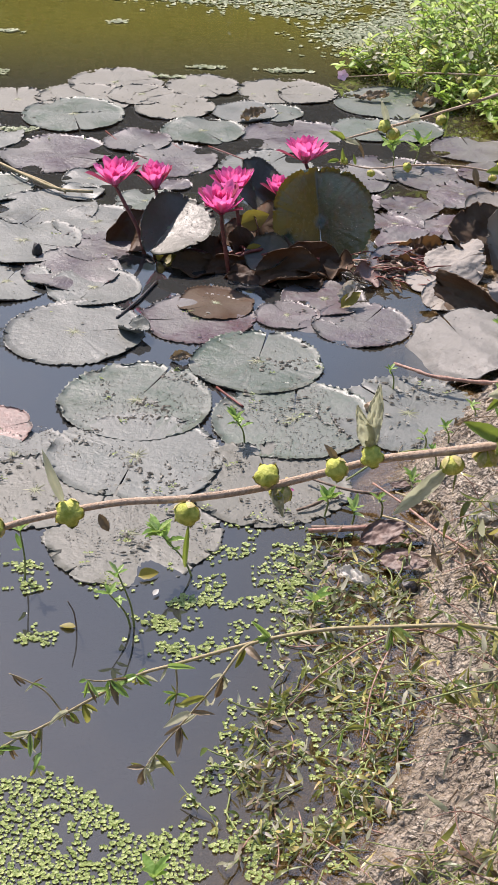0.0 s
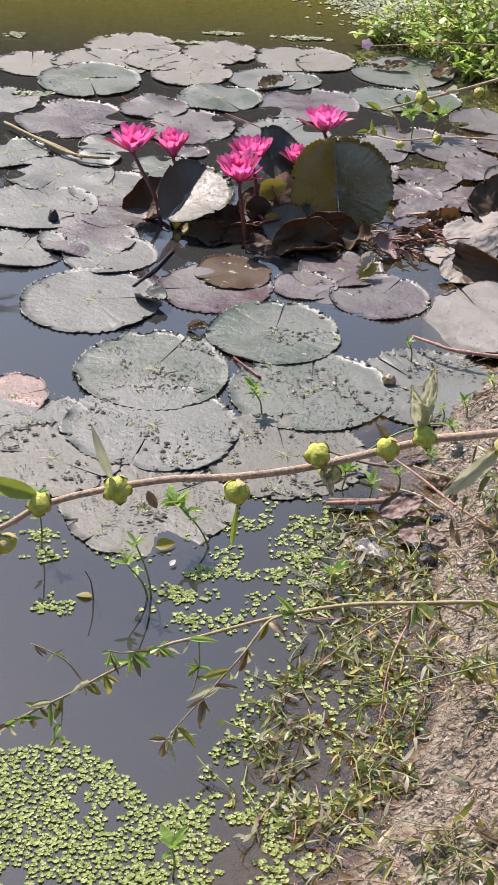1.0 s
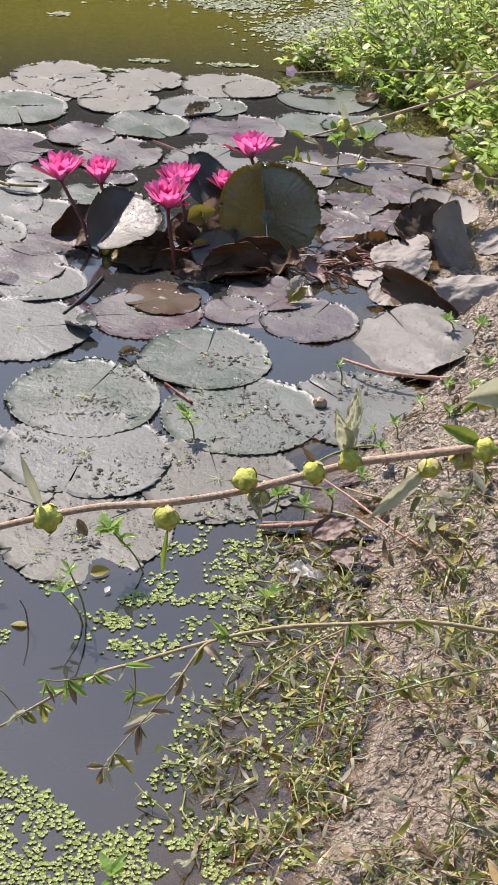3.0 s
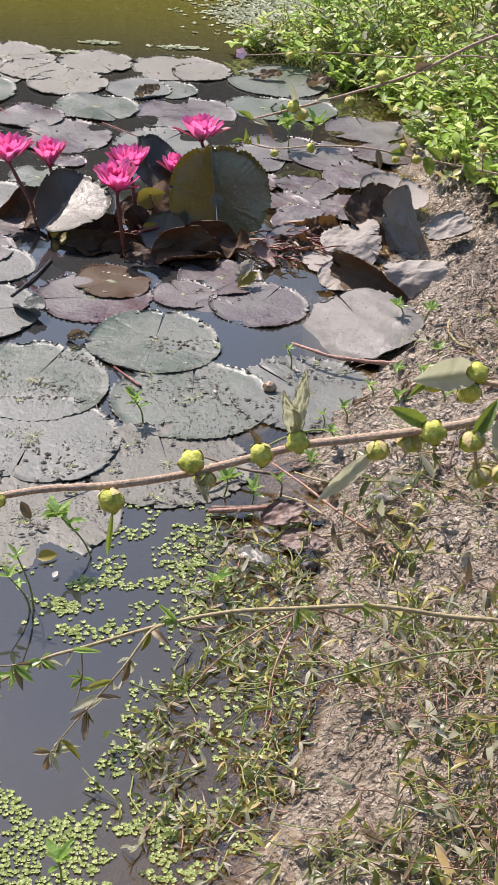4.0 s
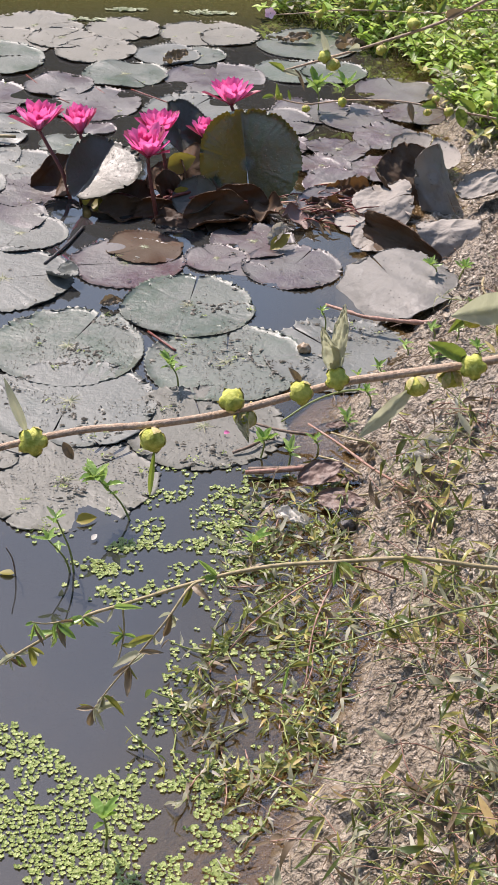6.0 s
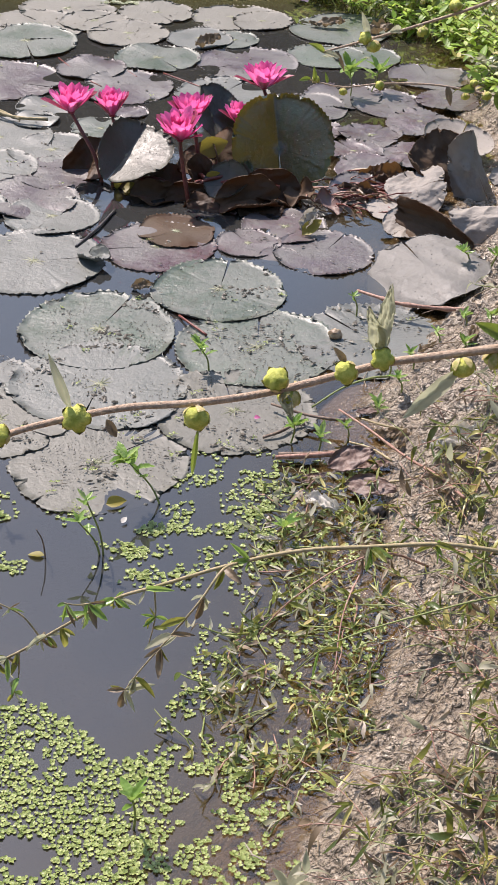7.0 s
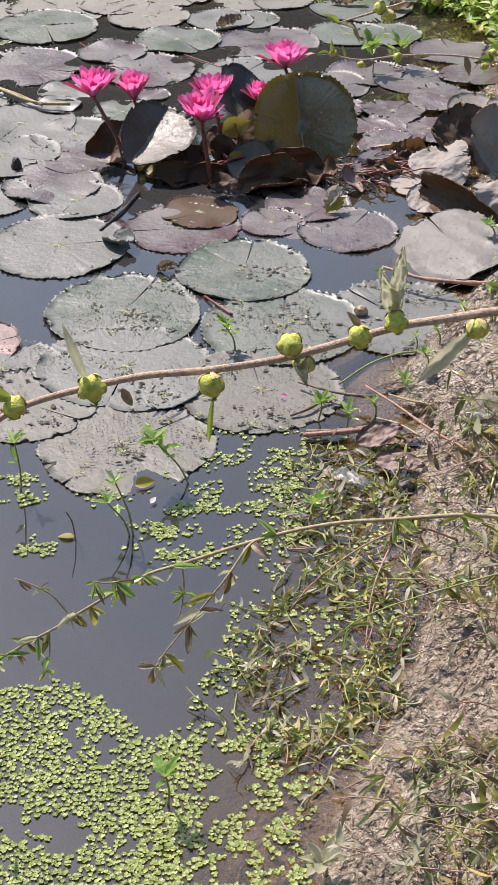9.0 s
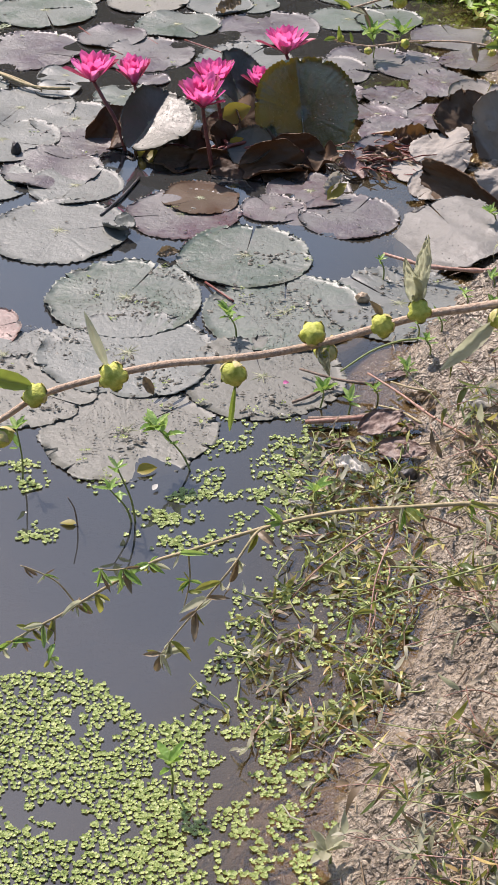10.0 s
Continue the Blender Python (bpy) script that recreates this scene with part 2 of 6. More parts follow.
def bend(points, steps=6):
    """Catmull-Rom through the points, steps pieces to each span."""
    p = [Vector(v) for v in points]
    p = [p[0] * 2 - p[1]] + p + [p[-1] * 2 - p[-2]]
    out = []
    for i in range(1, len(p) - 2):
        for s in range(steps):
            t = s / steps
            out.append(0.5 * ((2 * p[i]) + (p[i + 1] - p[i - 1]) * t + (2 * p[i - 1] - 5 * p[i] + 4 * p[i + 1] - p[i + 2]) * t * t
                              + (3 * p[i] - p[i - 1] - 3 * p[i + 1] + p[i + 2]) * t ** 3))
    out.append(p[-2])
    return out


class Heap:
    """Gathers many small pieces into one mesh."""

    def __init__(self):
        self.v, self.f, self.m = [], [], []

    def add(self, verts, faces, m=0):
        o = len(self.v)
        self.v.extend(tuple(v) for v in verts)
        self.f.extend(tuple(i + o for i in f) for f in faces)
        self.m.extend([m] * len(faces))

    def mesh(self, name, mats, smooth=True):
        return mesh_from(name, self.v, self.f, None, smooth, mats, self.m)


# ---- ground and water ----
SHORE = [(-40.0, -2.0), (0.0, -0.25), (0.9, -0.02), (1.38, 0.10), (1.60, 0.205), (1.80, 0.25), (2.02, 0.26), (2.26, 0.275),
         (2.40, 0.245), (2.60, 0.365), (2.80, 0.455), (2.95, 0.48), (3.06, 0.53), (3.20, 0.58), (3.42, 0.62), (3.60, 0.64), (3.87, 0.64), (4.2, 0.68), (4.6, 0.78),
         (5.2, 0.95), (7.0, 1.3), (12.0, 2.5), (24.0, 9.0), (24.6, 60.0)]
SHORE_Y, SHORE_X = zip(*SHORE)


def bed(x, y):
    """Height of the ground without its small lumps (arrays)."""
    d = x - np.interp(y, SHORE_Y, SHORE_X)
    up = 0.11 * (1 - np.exp(-np.maximum(d, 0) / 0.22)) + 0.12 * np.maximum(d, 0)
    far_in = np.maximum(-d, 0)
    shelf = 0.080 + 0.240 * np.clip(1 - np.abs(y - 3.45) / 0.55, 0, 1)
    down = -0.016 * np.minimum(far_in / shelf, 1.5) - 0.40 * (1 - np.exp(-np.maximum(far_in - shelf, 0) / 0.55))
    z = np.where(d > 0, np.minimum(up, 0.75 + 0.02 * np.sqrt(np.maximum(d, 0))), down)
    near = 0.30 * np.clip((0.8 - y) / 1.2, 0, 1)
    far = np.clip((y - 24) / 3, 0, 1)
    return z * (1 - far) + far * 0.6 + np.where(d > -0.3, near, near * 0)


def lumps(x, y):
    out = np.zeros(x.shape)
    flat = out.ravel()
    fx, fy = x.ravel(), y.ravel()
    for i in range(len(flat)):
        a, b = float(fx[i]), float(fy[i])
        if -0.4 < a < 1.6 and 0.8 < b < 5.5:
            v = noise.noise((a * 7, b * 7, 0.3)) * 0.018 + noise.noise((a * 19, b * 19, 3.1)) * 0.012
            v += (0.4 - abs(noise.noise((a * 38, b * 38, 7.7)))) * 0.019 + (0.4 - abs(noise.noise((a * 80, b * 80, 1.7)))) * 0.013
            flat[i] = v * (1.0 + 0.7 * min(1.0, max(0.0, (b - 2.5) / 0.4)))
        else:
            flat[i] = 0.05 * noise.noise((a * 0.5, b * 0.5, 1.0))
    return out


def ground_height(x, y):
    base = float(bed(np.array(x), np.array(y)))
    return base + float(lumps(np.array([x]), np.array([y]))[0]) * min(1.0, max(0.3, 0.35 + base / 0.03))


def graded(fine_lo, fine_hi, step, far_lo, far_hi):
    mid = list(np.arange(fine_lo, fine_hi + step / 2, step))
    left, right, s = [], [], step
    v = fine_lo
    while v > far_lo:
        s *= 1.3
        v -= s
        left.append(v)
    s, v = step, mid[-1]
    while v < far_hi:
        s *= 1.3
        v += s
        right.append(v)
    return np.array(left[::-1] + mid + right)


def sheet(xs, ys, height):
    gx, gy = np.meshgrid(xs, ys)
    gz = height(gx, gy)
    w = len(xs)
    verts = np.stack([gx.ravel(), gy.ravel(), gz.ravel()], 1)
    idx = np.arange(len(verts)).reshape(len(ys), w)
    faces = np.stack([idx[:-1, :-1], idx[:-1, 1:], idx[1:, 1:], idx[1:, :-1]], -1).reshape(-1, 4)
    return verts.tolist(), faces.tolist()


gv, gf = sheet(graded(0.02, 0.92, 0.0050, -900, 900), graded(1.15, 3.75, 0.0052, -900, 900), lambda x, y: bed(x, y) + lumps(x, y) * np.clip(0.35 + bed(x, y) / 0.03, 0.3, 1.0))
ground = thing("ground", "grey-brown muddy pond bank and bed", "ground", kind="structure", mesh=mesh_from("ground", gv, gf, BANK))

wv, wf = sheet(graded(-0.6, 1.0, 0.04, -60, 70), graded(1.0, 5.0, 0.04, -60, 27), lambda x, y: x * 0)
water_mesh = mesh_from("water", wv, wf, WATER)
wx, wy = np.array(wv)[:, 0], np.array(wv)[:, 1]
depth_attr = water_mesh.attributes.new("depth", "FLOAT", "POINT")
depth_attr.data.foreach_set("value", np.clip(-bed(wx, wy) / 0.22, 0, 1).astype(np.float32))
open_pond_attr = water_mesh.attributes.new("open_pond", "FLOAT", "POINT")        # the open pond is greener than the edge
open_pond_attr.data.foreach_set("value", np.clip((wy - 4.5) / 0.9, 0, 1).astype(np.float32))
water = thing("water", "still murky green-brown pond water reflecting the sky", "water", kind="structure", mesh=water_mesh)
water.visible_shadow = False        # lets the sun down to the bed


# ---- lily pads ----
def pad_mesh(r, seed, teeth=58, cup=0.0, wave=0.0016, lip=0.0028, fold=0.0, notch=1.3, ragged=0.028, mat=PAD_GREEN, thick=0.0014, rings=9, single=False, under=None, pleat=0.0012, lobe=1.0):
    """A round lily leaf with a toothed rim, a slit from the rim to the middle and a rolling surface. fold: lifts both sides about the slit's line."""
    rnd = random.Random(seed)
    seg = teeth * 3
    ph = [rnd.uniform(0, 6.28) for _ in range(4)]
    lobes = [rnd.uniform(-1, 1) for _ in range(3)]
    half = radians(notch)
    top = [(0.0, 0.0, 0.0)]
    radii = [0.972 * ((i + 1) / (rings - 1)) ** 0.85 for i in range(rings - 1)] + [1.0]
    for i, q in enumerate(radii):
        for k in range(seg + 1):
            u = k / seg
            th = half * q ** 0.3 + (2 * math.pi - 2 * half * q ** 0.3) * u
            rr = r * q * (1 + 0.035 * lobe * lobes[0] * math.cos(2 * th + ph[0]) + 0.03 * lobe * lobes[1] * math.cos(3 * th + ph[1]))
            if i == rings - 1:
                rr *= (1.0, 0.976, 0.986)[k % 3] + ragged * noise.noise((th * 4, seed * 1.7, 0.5)) - (2.2 * ragged if noise.noise((th * 7, seed * 2.3, 4.0)) > 0.34 else 0)
            corner = min(u, 1 - u)
            if corner < 0.04:
                rr *= 1 - 0.10 * q * (1 - corner / 0.04) ** 2
            x, y = rr * math.cos(th), rr * math.sin(th)
            z = cup * q * q * r + wave * q ** 2 * (math.sin(3 * th + ph[2]) + 0.6 * math.sin(5 * th + ph[3]))
            z += wave * 0.8 * noise.noise((x * 14 + seed, y * 14, 0.0)) * q
            z += abs(math.sin(th)) * fold * rr
            crease = noise.noise((th * 11, q * 1.3, seed * 0.9))
            z += pleat * (r / 0.13) * q ** 2 * (0.55 - abs(crease) * 2.2) * (0.4 + max(0.0, noise.noise((th * 1.5, seed, 7.0))) * 2.0)
            if i >= rings - 1:
                z += lip * (0.6 + 0.9 * noise.noise((th * 3, seed, 2.0))) + 0.0022 * (k % 3 == 0) * (0.3 + rnd.random())
            top.append((x, y, z))
    n = len(top)
    verts = top + [(x, y, z - thick) for x, y, z in top]
    faces = []
    at = lambda i, k: 1 + i * (seg + 1) + k
    for k in range(seg):
        faces.append((0, at(0, k), at(0, k + 1)))
        faces.append((n, n + at(0, k + 1), n + at(0, k)))
        for i in range(rings - 1):
            a, b, c, d = at(i, k), at(i + 1, k), at(i + 1, k + 1), at(i, k + 1)
            faces.append((a, b, c, d))
            faces.append((n + d, n + c, n + b, n + a))
        a, b = at(rings - 1, k), at(rings - 1, k + 1)
        faces.append((a, n + a, n + b, b))
    if single:
        return mesh_from("lily_pad", top, [q for q in faces if max(q) < n], mat)
    if under:
        return mesh_from("lily_pad", verts, faces, mat, True, [mat, under], [1 if min(q) >= n else 0 for q in faces])
    return mesh_from("lily_pad", verts, faces, mat)


VEIN = plain_material("leaf_vein_pale", (0.13, 0.15, 0.07), (0.20, 0.20, 0.11), 90, 0.5)


def vein_star(r, seed):
    """Raised main veins that run out from the middle of a lily leaf."""
    rnd = random.Random(seed + 500)
    heap = Heap()
    v, f = [(0, 0, 0.002)], []
    for i in range(11):
        th = 0.35 + (2 * math.pi - 0.7) * (i + rnd.uniform(-0.2, 0.2)) / 10
        l, w = r * rnd.uniform(0.08, 0.22), 0.0013
        c, s = math.cos(th), math.sin(th)
        k = len(v)
        v += [(c * 0.004 - s * w, c * w + s * 0.004, 0.0006), (c * l * 0.5, s * l * 0.5, 0.0016), (c * 0.004 + s * w, s * 0.004 - c * w, 0.0006), (c * l, s * l, 0.0003)]
        f += [(0, k + 2, k + 1), (0, k + 1, k), (k, k + 1, k + 3), (k + 1, k + 2, k + 3)]
    heap.add(v, f)
    return heap.mesh("vein_star", [VEIN])


PAD_LABELS = {
    "lily_leaf_dusty_green": "round dusty green water lily leaf with a toothed rim",
    "lily_leaf_silted": "round water lily leaf filmed with grey silt",
    "lily_leaf_near_silt": "ragged lily leaf filmed with olive-grey silt",
    "lily_leaf_tan_silt": "ragged lily leaf covered with dried tan silt",
    "lily_leaf_purple": "purplish water lily leaf floating on dark water",
    "lily_leaf_plum": "plum-coloured lily leaf floating before the clump",
    "lily_leaf_red": "reddish ageing water lily leaf",
    "lily_leaf_brown": "brown ageing water lily leaf",
    "lily_leaf_dried_mud": "withered lily leaf caked with dried mud",
}
pad_count = 0
PADS = []


def lily_pad(x, y, r, slit=270, mat=PAD_GREEN, z=0.004, tilt=(0, 0), label="", **shape):
    global pad_count
    pad_count += 1
    PADS.append((x, y, r))
    me = pad_mesh(r, pad_count, mat=mat, under=PAD_PLUM, **shape)
    ob = thing("lily_pad", label or PAD_LABELS[mat.name], "lily pad", pose(x, y, 0.0006 + 0.30 * z, tilt[0], tilt[1], slit), group="water lily leaves", mesh=me)
    if mat is not PAD_PURPLE:
        part("vein_star", vein_star(r, pad_count), ob, "pale star of veins at the middle")
    return ob


# the far leaves
lily_pad(-0.525, 4.715, 0.150, 20, PAD_TAN, ragged=0.055, teeth=50)
lily_pad(-0.249, 4.690, 0.118, 300, PAD_TAN, 0.008, ragged=0.055, teeth=50)
lily_pad(-0.010, 4.660, 0.135, 280, PAD_TAN, ragged=0.055, teeth=50)
lily_pad(0.075, 4.625, 0.095, 190, PAD_TAN, 0.010, ragged=0.055, teeth=50)
lily_pad(0.312, 4.566, 0.155, 160, PAD_GREEN)
lily_pad(-0.600, 4.545, 0.150, 200, PAD_TAN, 0.008, ragged=0.055, teeth=50)
lily_pad(-0.430, 4.590, 0.105, 60, PAD_TAN, 0.013, ragged=0.055, teeth=50)
lily_pad(-0.800, 4.520, 0.120, 100, PAD_TAN, ragged=0.055, teeth=50)
lily_pad(-0.611, 4.385, 0.157, 285, PAD_GREEN, 0.014)
lily_pad(-0.321, 4.474, 0.122, 150, PAD_TAN, 0.014, ragged=0.055, teeth=50)
lily_pad(-0.110, 4.445, 0.100, 30, PAD_GREY, 0.010)
lily_pad(-0.010, 4.440, 0.078, 250, PAD_GREEN, 0.004)
lily_pad(-0.222, 4.263, 0.121, 305, PAD_GREEN, 0.010, wave=0.0035)
lily_pad(0.032, 4.231, 0.147, 200, PAD_PURPLE, 0.004, wave=0.0035)
lily_pad(0.255, 4.310, 0.110, 330, PAD_GREEN, 0.004)
lily_pad(0.370, 4.300, 0.098, 210, PAD_GREEN, 0.010)
lily_pad(0.531, 4.158, 0.112, 100, PAD_PURPLE, wave=0.0035)
lily_pad(-0.613, 4.051, 0.154, 335, PAD_PURPLE, wave=0.0035)
lily_pad(-0.830, 4.180, 0.110, 40, PAD_GREY, wave=0.0035)
lily_pad(-0.401, 4.164, 0.099, 300, PAD_PURPLE, 0.012, wave=0.0035)
lily_pad(-0.299, 4.017, 0.134, 160, PAD_PURPLE, 0.006, wave=0.0035)
lily_pad(-0.037, 3.985, 0.128, 60, PAD_GREY, wave=0.0035)
lily_pad(0.181, 3.888, 0.113, 120, PAD_PURPLE, 0.010, wave=0.0035)
lily_pad(0.285, 3.985, 0.105, 250, PAD_PURPLE, 0.004, wave=0.0035)
lily_pad(0.400, 3.930, 0.100, 20, PAD_PURPLE, 0.010, wave=0.0035)
# behind and beside the clump
lily_pad(-0.494, 3.862, 0.076, 10, PAD_GREY, wave=0.0035)
lily_pad(-0.507, 3.762, 0.060, 200, PAD_GREY, 0.010, wave=0.0035)
lily_pad(-0.336, 3.713, 0.080, 190, PAD_GREEN, wave=0.0035)
lily_pad(-0.268, 3.826, 0.045, 120, PAD_PURPLE, 0.010, wave=0.0035)
lily_pad(-0.740, 3.776, 0.110, 30, PAD_GREEN, wave=0.0035)
lily_pad(-0.580, 3.640, 0.135, 250, PAD_GREY, 0.004, wave=0.0035)
lily_pad(-0.440, 3.560, 0.110, 100, PAD_GREY, 0.010, wave=0.0035)
lily_pad(-0.600, 3.430, 0.140, 340, PAD_GREY, 0.014, wave=0.0035)
lily_pad(-0.420, 3.420, 0.100, 200, PAD_PURPLE, 0.005, wave=0.0035)
lily_pad(-0.462, 3.271, 0.117, 300, PAD_PURPLE, 0.014, wave=0.0035)
lily_pad(-0.400, 3.175, 0.105, 250, PAD_GREY, 0.009, wave=0.0035)
lily_pad(-0.600, 3.200, 0.110, 80, PAD_GREY, 0.003, wave=0.0035)
# before the clump
lily_pad(-0.412, 2.952, 0.153, 12, PAD_GREY, 0.006)
lily_leaf_fold = (-0.285, 2.955, 0.010)        # where the next leaf turns up its edge
lily_pad(-0.158, 3.035, 0.125, 190, PAD_PLUM, 0.004)
lily_pad(-0.123, 3.108, 0.085, 215, PAD_BROWN, 0.012, wave=0.0035)
lily_pad(0.033, 3.060, 0.072, 120, PAD_PLUM, 0.004)
lily_pad(0.193, 3.022, 0.110, 60, PAD_PURPLE, 0.004)
lily_pad(0.115, 3.150, 0.095, 30, PAD_PLUM, 0.002, wave=0.0035)
lily_pad(-0.024, 2.836, 0.139, 82, PAD_GREEN, 0.010)
lily_pad(-0.252, 2.660, 0.155, 68, PAD_GREEN, 0.010)
lily_pad(0.052, 2.603, 0.155, 88, PAD_GREEN, 0.006)
lily_pad(0.270, 2.640, 0.150, 130, PAD_GREY, 0.004, wave=0.0020, lip=0.001, ragged=0.04, pleat=0.004, teeth=66)
lily_pad(-0.232, 2.453, 0.160, 260, PAD_GREY, 0.010, wave=0.0014, lip=0.0010, ragged=0.05, teeth=66)
lily_pad(0.010, 2.375, 0.146, 100, PAD_SILT, 0.004, wave=0.0014, lip=0.0010, ragged=0.05, teeth=66)
lily_pad(-0.215, 2.205, 0.150, 40, PAD_SILT, 0.0015, wave=0.0016, lip=0.0005, ragged=0.06, teeth=66)
lily_pad(-0.395, 2.330, 0.125, 330, PAD_SILT, 0.006, wave=0.0014, lip=0.0010, ragged=0.05, teeth=46)
lily_pad(-0.455, 2.450, 0.110, 200, PAD_GREY, 0.001, wave=0.0014, lip=0.0005, ragged=0.05, teeth=46)
lily_pad(-0.500, 2.535, 0.070, 20, PAD_RED, 0.010, tilt=(6, -5))

# ---- plant materials ----
PETAL = leaf_material("petal_pink", ((0.0, (0.66, 0.075, 0.29)), (0.5, (0.80, 0.16, 0.42)), (1.0, (0.87, 0.32, 0.57))), (0.95, 0.20, 0.48), 0.50, 0.5, "object")
SEPAL = leaf_material("sepal_dark_rose", ((0.0, (0.22, 0.03, 0.06)), (1.0, (0.38, 0.06, 0.12))), (0.6, 0.08, 0.15), 0.25, 0.5, "object")
STAMEN = plain_material("stamen_crimson", (0.35, 0.02, 0.08), (0.60, 0.10, 0.16), 300)
STALK = plain_material("flower_stalk_maroon", (0.10, 0.022, 0.018), (0.20, 0.055, 0.035), 120, 0.4)
BRANCH = plain_material("branch_hairy_brown", (0.32, 0.22, 0.15), (0.54, 0.40, 0.28), 420, 0.75, 0.6)
VINE = plain_material("vine_straw", (0.24, 0.20, 0.09), (0.42, 0.33, 0.19), 150, 0.7, 0.4)
FRUIT = plain_material("fruit_yellow_green", (0.30, 0.33, 0.03), (0.56, 0.54, 0.10), 260, 0.55, 0.5)
CALYX = plain_material("calyx_green_brown", (0.30, 0.30, 0.07), (0.58, 0.44, 0.22), 300, 0.7, 0.4)
LEAF_GREEN = leaf_material("leaf_fresh_green", ((0.0, (0.08, 0.14, 0.022)), (0.35, (0.25, 0.41, 0.060)), (0.7, (0.47, 0.60, 0.13)), (1.0, (0.70, 0.68, 0.38))), (0.60, 0.78, 0.14), 0.46, 0.46)
LEAF_BRANCH = leaf_material("leaf_branch_green", ((0.0, (0.06, 0.12, 0.022)), (0.6, (0.13, 0.20, 0.04)), (1.0, (0.24, 0.26, 0.07))), (0.40, 0.50, 0.06), 0.30, 0.42, "object")
LEAF_SPROUT = leaf_material("leaf_sprout_green", ((0.0, (0.12, 0.22, 0.04)), (0.6, (0.24, 0.38, 0.09)), (1.0, (0.42, 0.52, 0.20))), (0.42, 0.58, 0.10), 0.34, 0.28, "object")
LEAF_GREY = leaf_material("leaf_grey_green", ((0.0, (0.20, 0.20, 0.115)), (0.6, (0.39, 0.375, 0.26)), (1.0, (0.57, 0.54, 0.43))), (0.58, 0.62, 0.40), 0.48, 0.7)
LEAF_WEED = leaf_material("leaf_bank_weed", ((0.0, (0.018, 0.040, 0.010)), (0.42, (0.065, 0.105, 0.020)), (0.65, (0.21, 0.23, 0.048)), (0.86, (0.50, 0.44, 0.16)), (1.0, (0.42, 0.17, 0.10))), (0.54, 0.50, 0.10), 0.36, 0.30)
LEAF_DRY = leaf_material("leaf_withered", ((0.0, (0.06, 0.038, 0.02)), (0.45, (0.16, 0.11, 0.06)), (0.8, (0.30, 0.24, 0.16)), (1.0, (0.48, 0.44, 0.38))), (0.40, 0.29, 0.14), 0.20, 0.5)
LEAF_ROT = plain_material("leaf_wet_rotting", (0.075, 0.042, 0.032), (0.20, 0.125, 0.092), 70, 0.48, 0.6, 0.002)
STEM_GREEN = plain_material("stem_green", (0.14, 0.19, 0.04), (0.28, 0.29, 0.10), 200, 0.55)
STEM_RED = plain_material("stem_reddish", (0.22, 0.10, 0.065), (0.42, 0.26, 0.19), 160, 0.5)
STICK = plain_material("dead_stick", (0.10, 0.065, 0.045), (0.26, 0.19, 0.14), 120, 0.8, 0.6)
DUCKWEED = leaf_material("duckweed", ((0.0, (0.13, 0.18, 0.04)), (0.4, (0.25, 0.31, 0.08)), (0.9, (0.40, 0.445, 0.16)), (1.0, (0.44, 0.37, 0.18))), (0.45, 0.55, 0.08), 0.15, 0.4)
FAR_WEED = leaf_material("floating_weed_pale", ((0.0, (0.16, 0.19, 0.09)), (0.6, (0.27, 0.30, 0.17)), (1.0, (0.38, 0.39, 0.26))), (0.40, 0.45, 0.2), 0.12, 0.5)
CRUMBS = leaf_material("pad_litter", ((0.0, (0.030, 0.026, 0.018)), (0.5, (0.10, 0.085, 0.06)), (0.8, (0.26, 0.24, 0.19)), (1.0, (0.42, 0.40, 0.34))), (0.3, 0.3, 0.1), 0.10, 0.6)
SHELL = plain_material("wet_black_clod", (0.018, 0.016, 0.015), (0.07, 0.06, 0.055), 60, 0.35, 0.6, 0.004)
PALE = leaf_material("bleached_leaf", ((0.0, (0.40, 0.37, 0.32)), (1.0, (0.56, 0.53, 0.47))), (0.6, 0.55, 0.4), 0.25, 0.6, "object")
YELLOW = leaf_material("yellowed_leaf", ((0.0, (0.20, 0.17, 0.02)), (1.0, (0.38, 0.30, 0.05))), (0.5, 0.45, 0.06), 0.35, 0.5, "object")
PAD_DARK = pad_material("lily_leaf_dark_glossy", (0.010, 0.026, 0.016), (0.028, 0.056, 0.038), MUD, -0.20, 0.24, (0.20, 0.145, 0.008), 1.0)
PAD_STRAND = pad_material("lily_leaf_stranded", (0.070, 0.066, 0.056), (0.125, 0.118, 0.100), (0.17, 0.16, 0.138), 0.40, 0.46, None, 0.45)
PAD_GLOSS = pad_material("lily_leaf_dark_wet", (0.040, 0.038, 0.022), (0.080, 0.074, 0.050), MUD, 0.05, 0.40, None, 0.50)
PAD_LABELS["lily_leaf_dark_glossy"] = "dark glossy lily leaf standing up out of the water"


# ---- leaf and frame helpers ----
def frame_of(p, d, up=(0, 0, 1), size=1.0):
    """A pose at p whose x runs along d and whose z leans to up."""
    x = Vector(d).normalized()
    y = Vector(up).cross(x)
    if y.length < 1e-4:
        y = Vector((0, 1, 0)).cross(x)
    y.normalize()
    z = x.cross(y)
    m = Matrix((x, y, z)).transposed().to_4x4()
    m.translation = Vector(p)
    return m @ Matrix.Diagonal((size, size, size, 1))


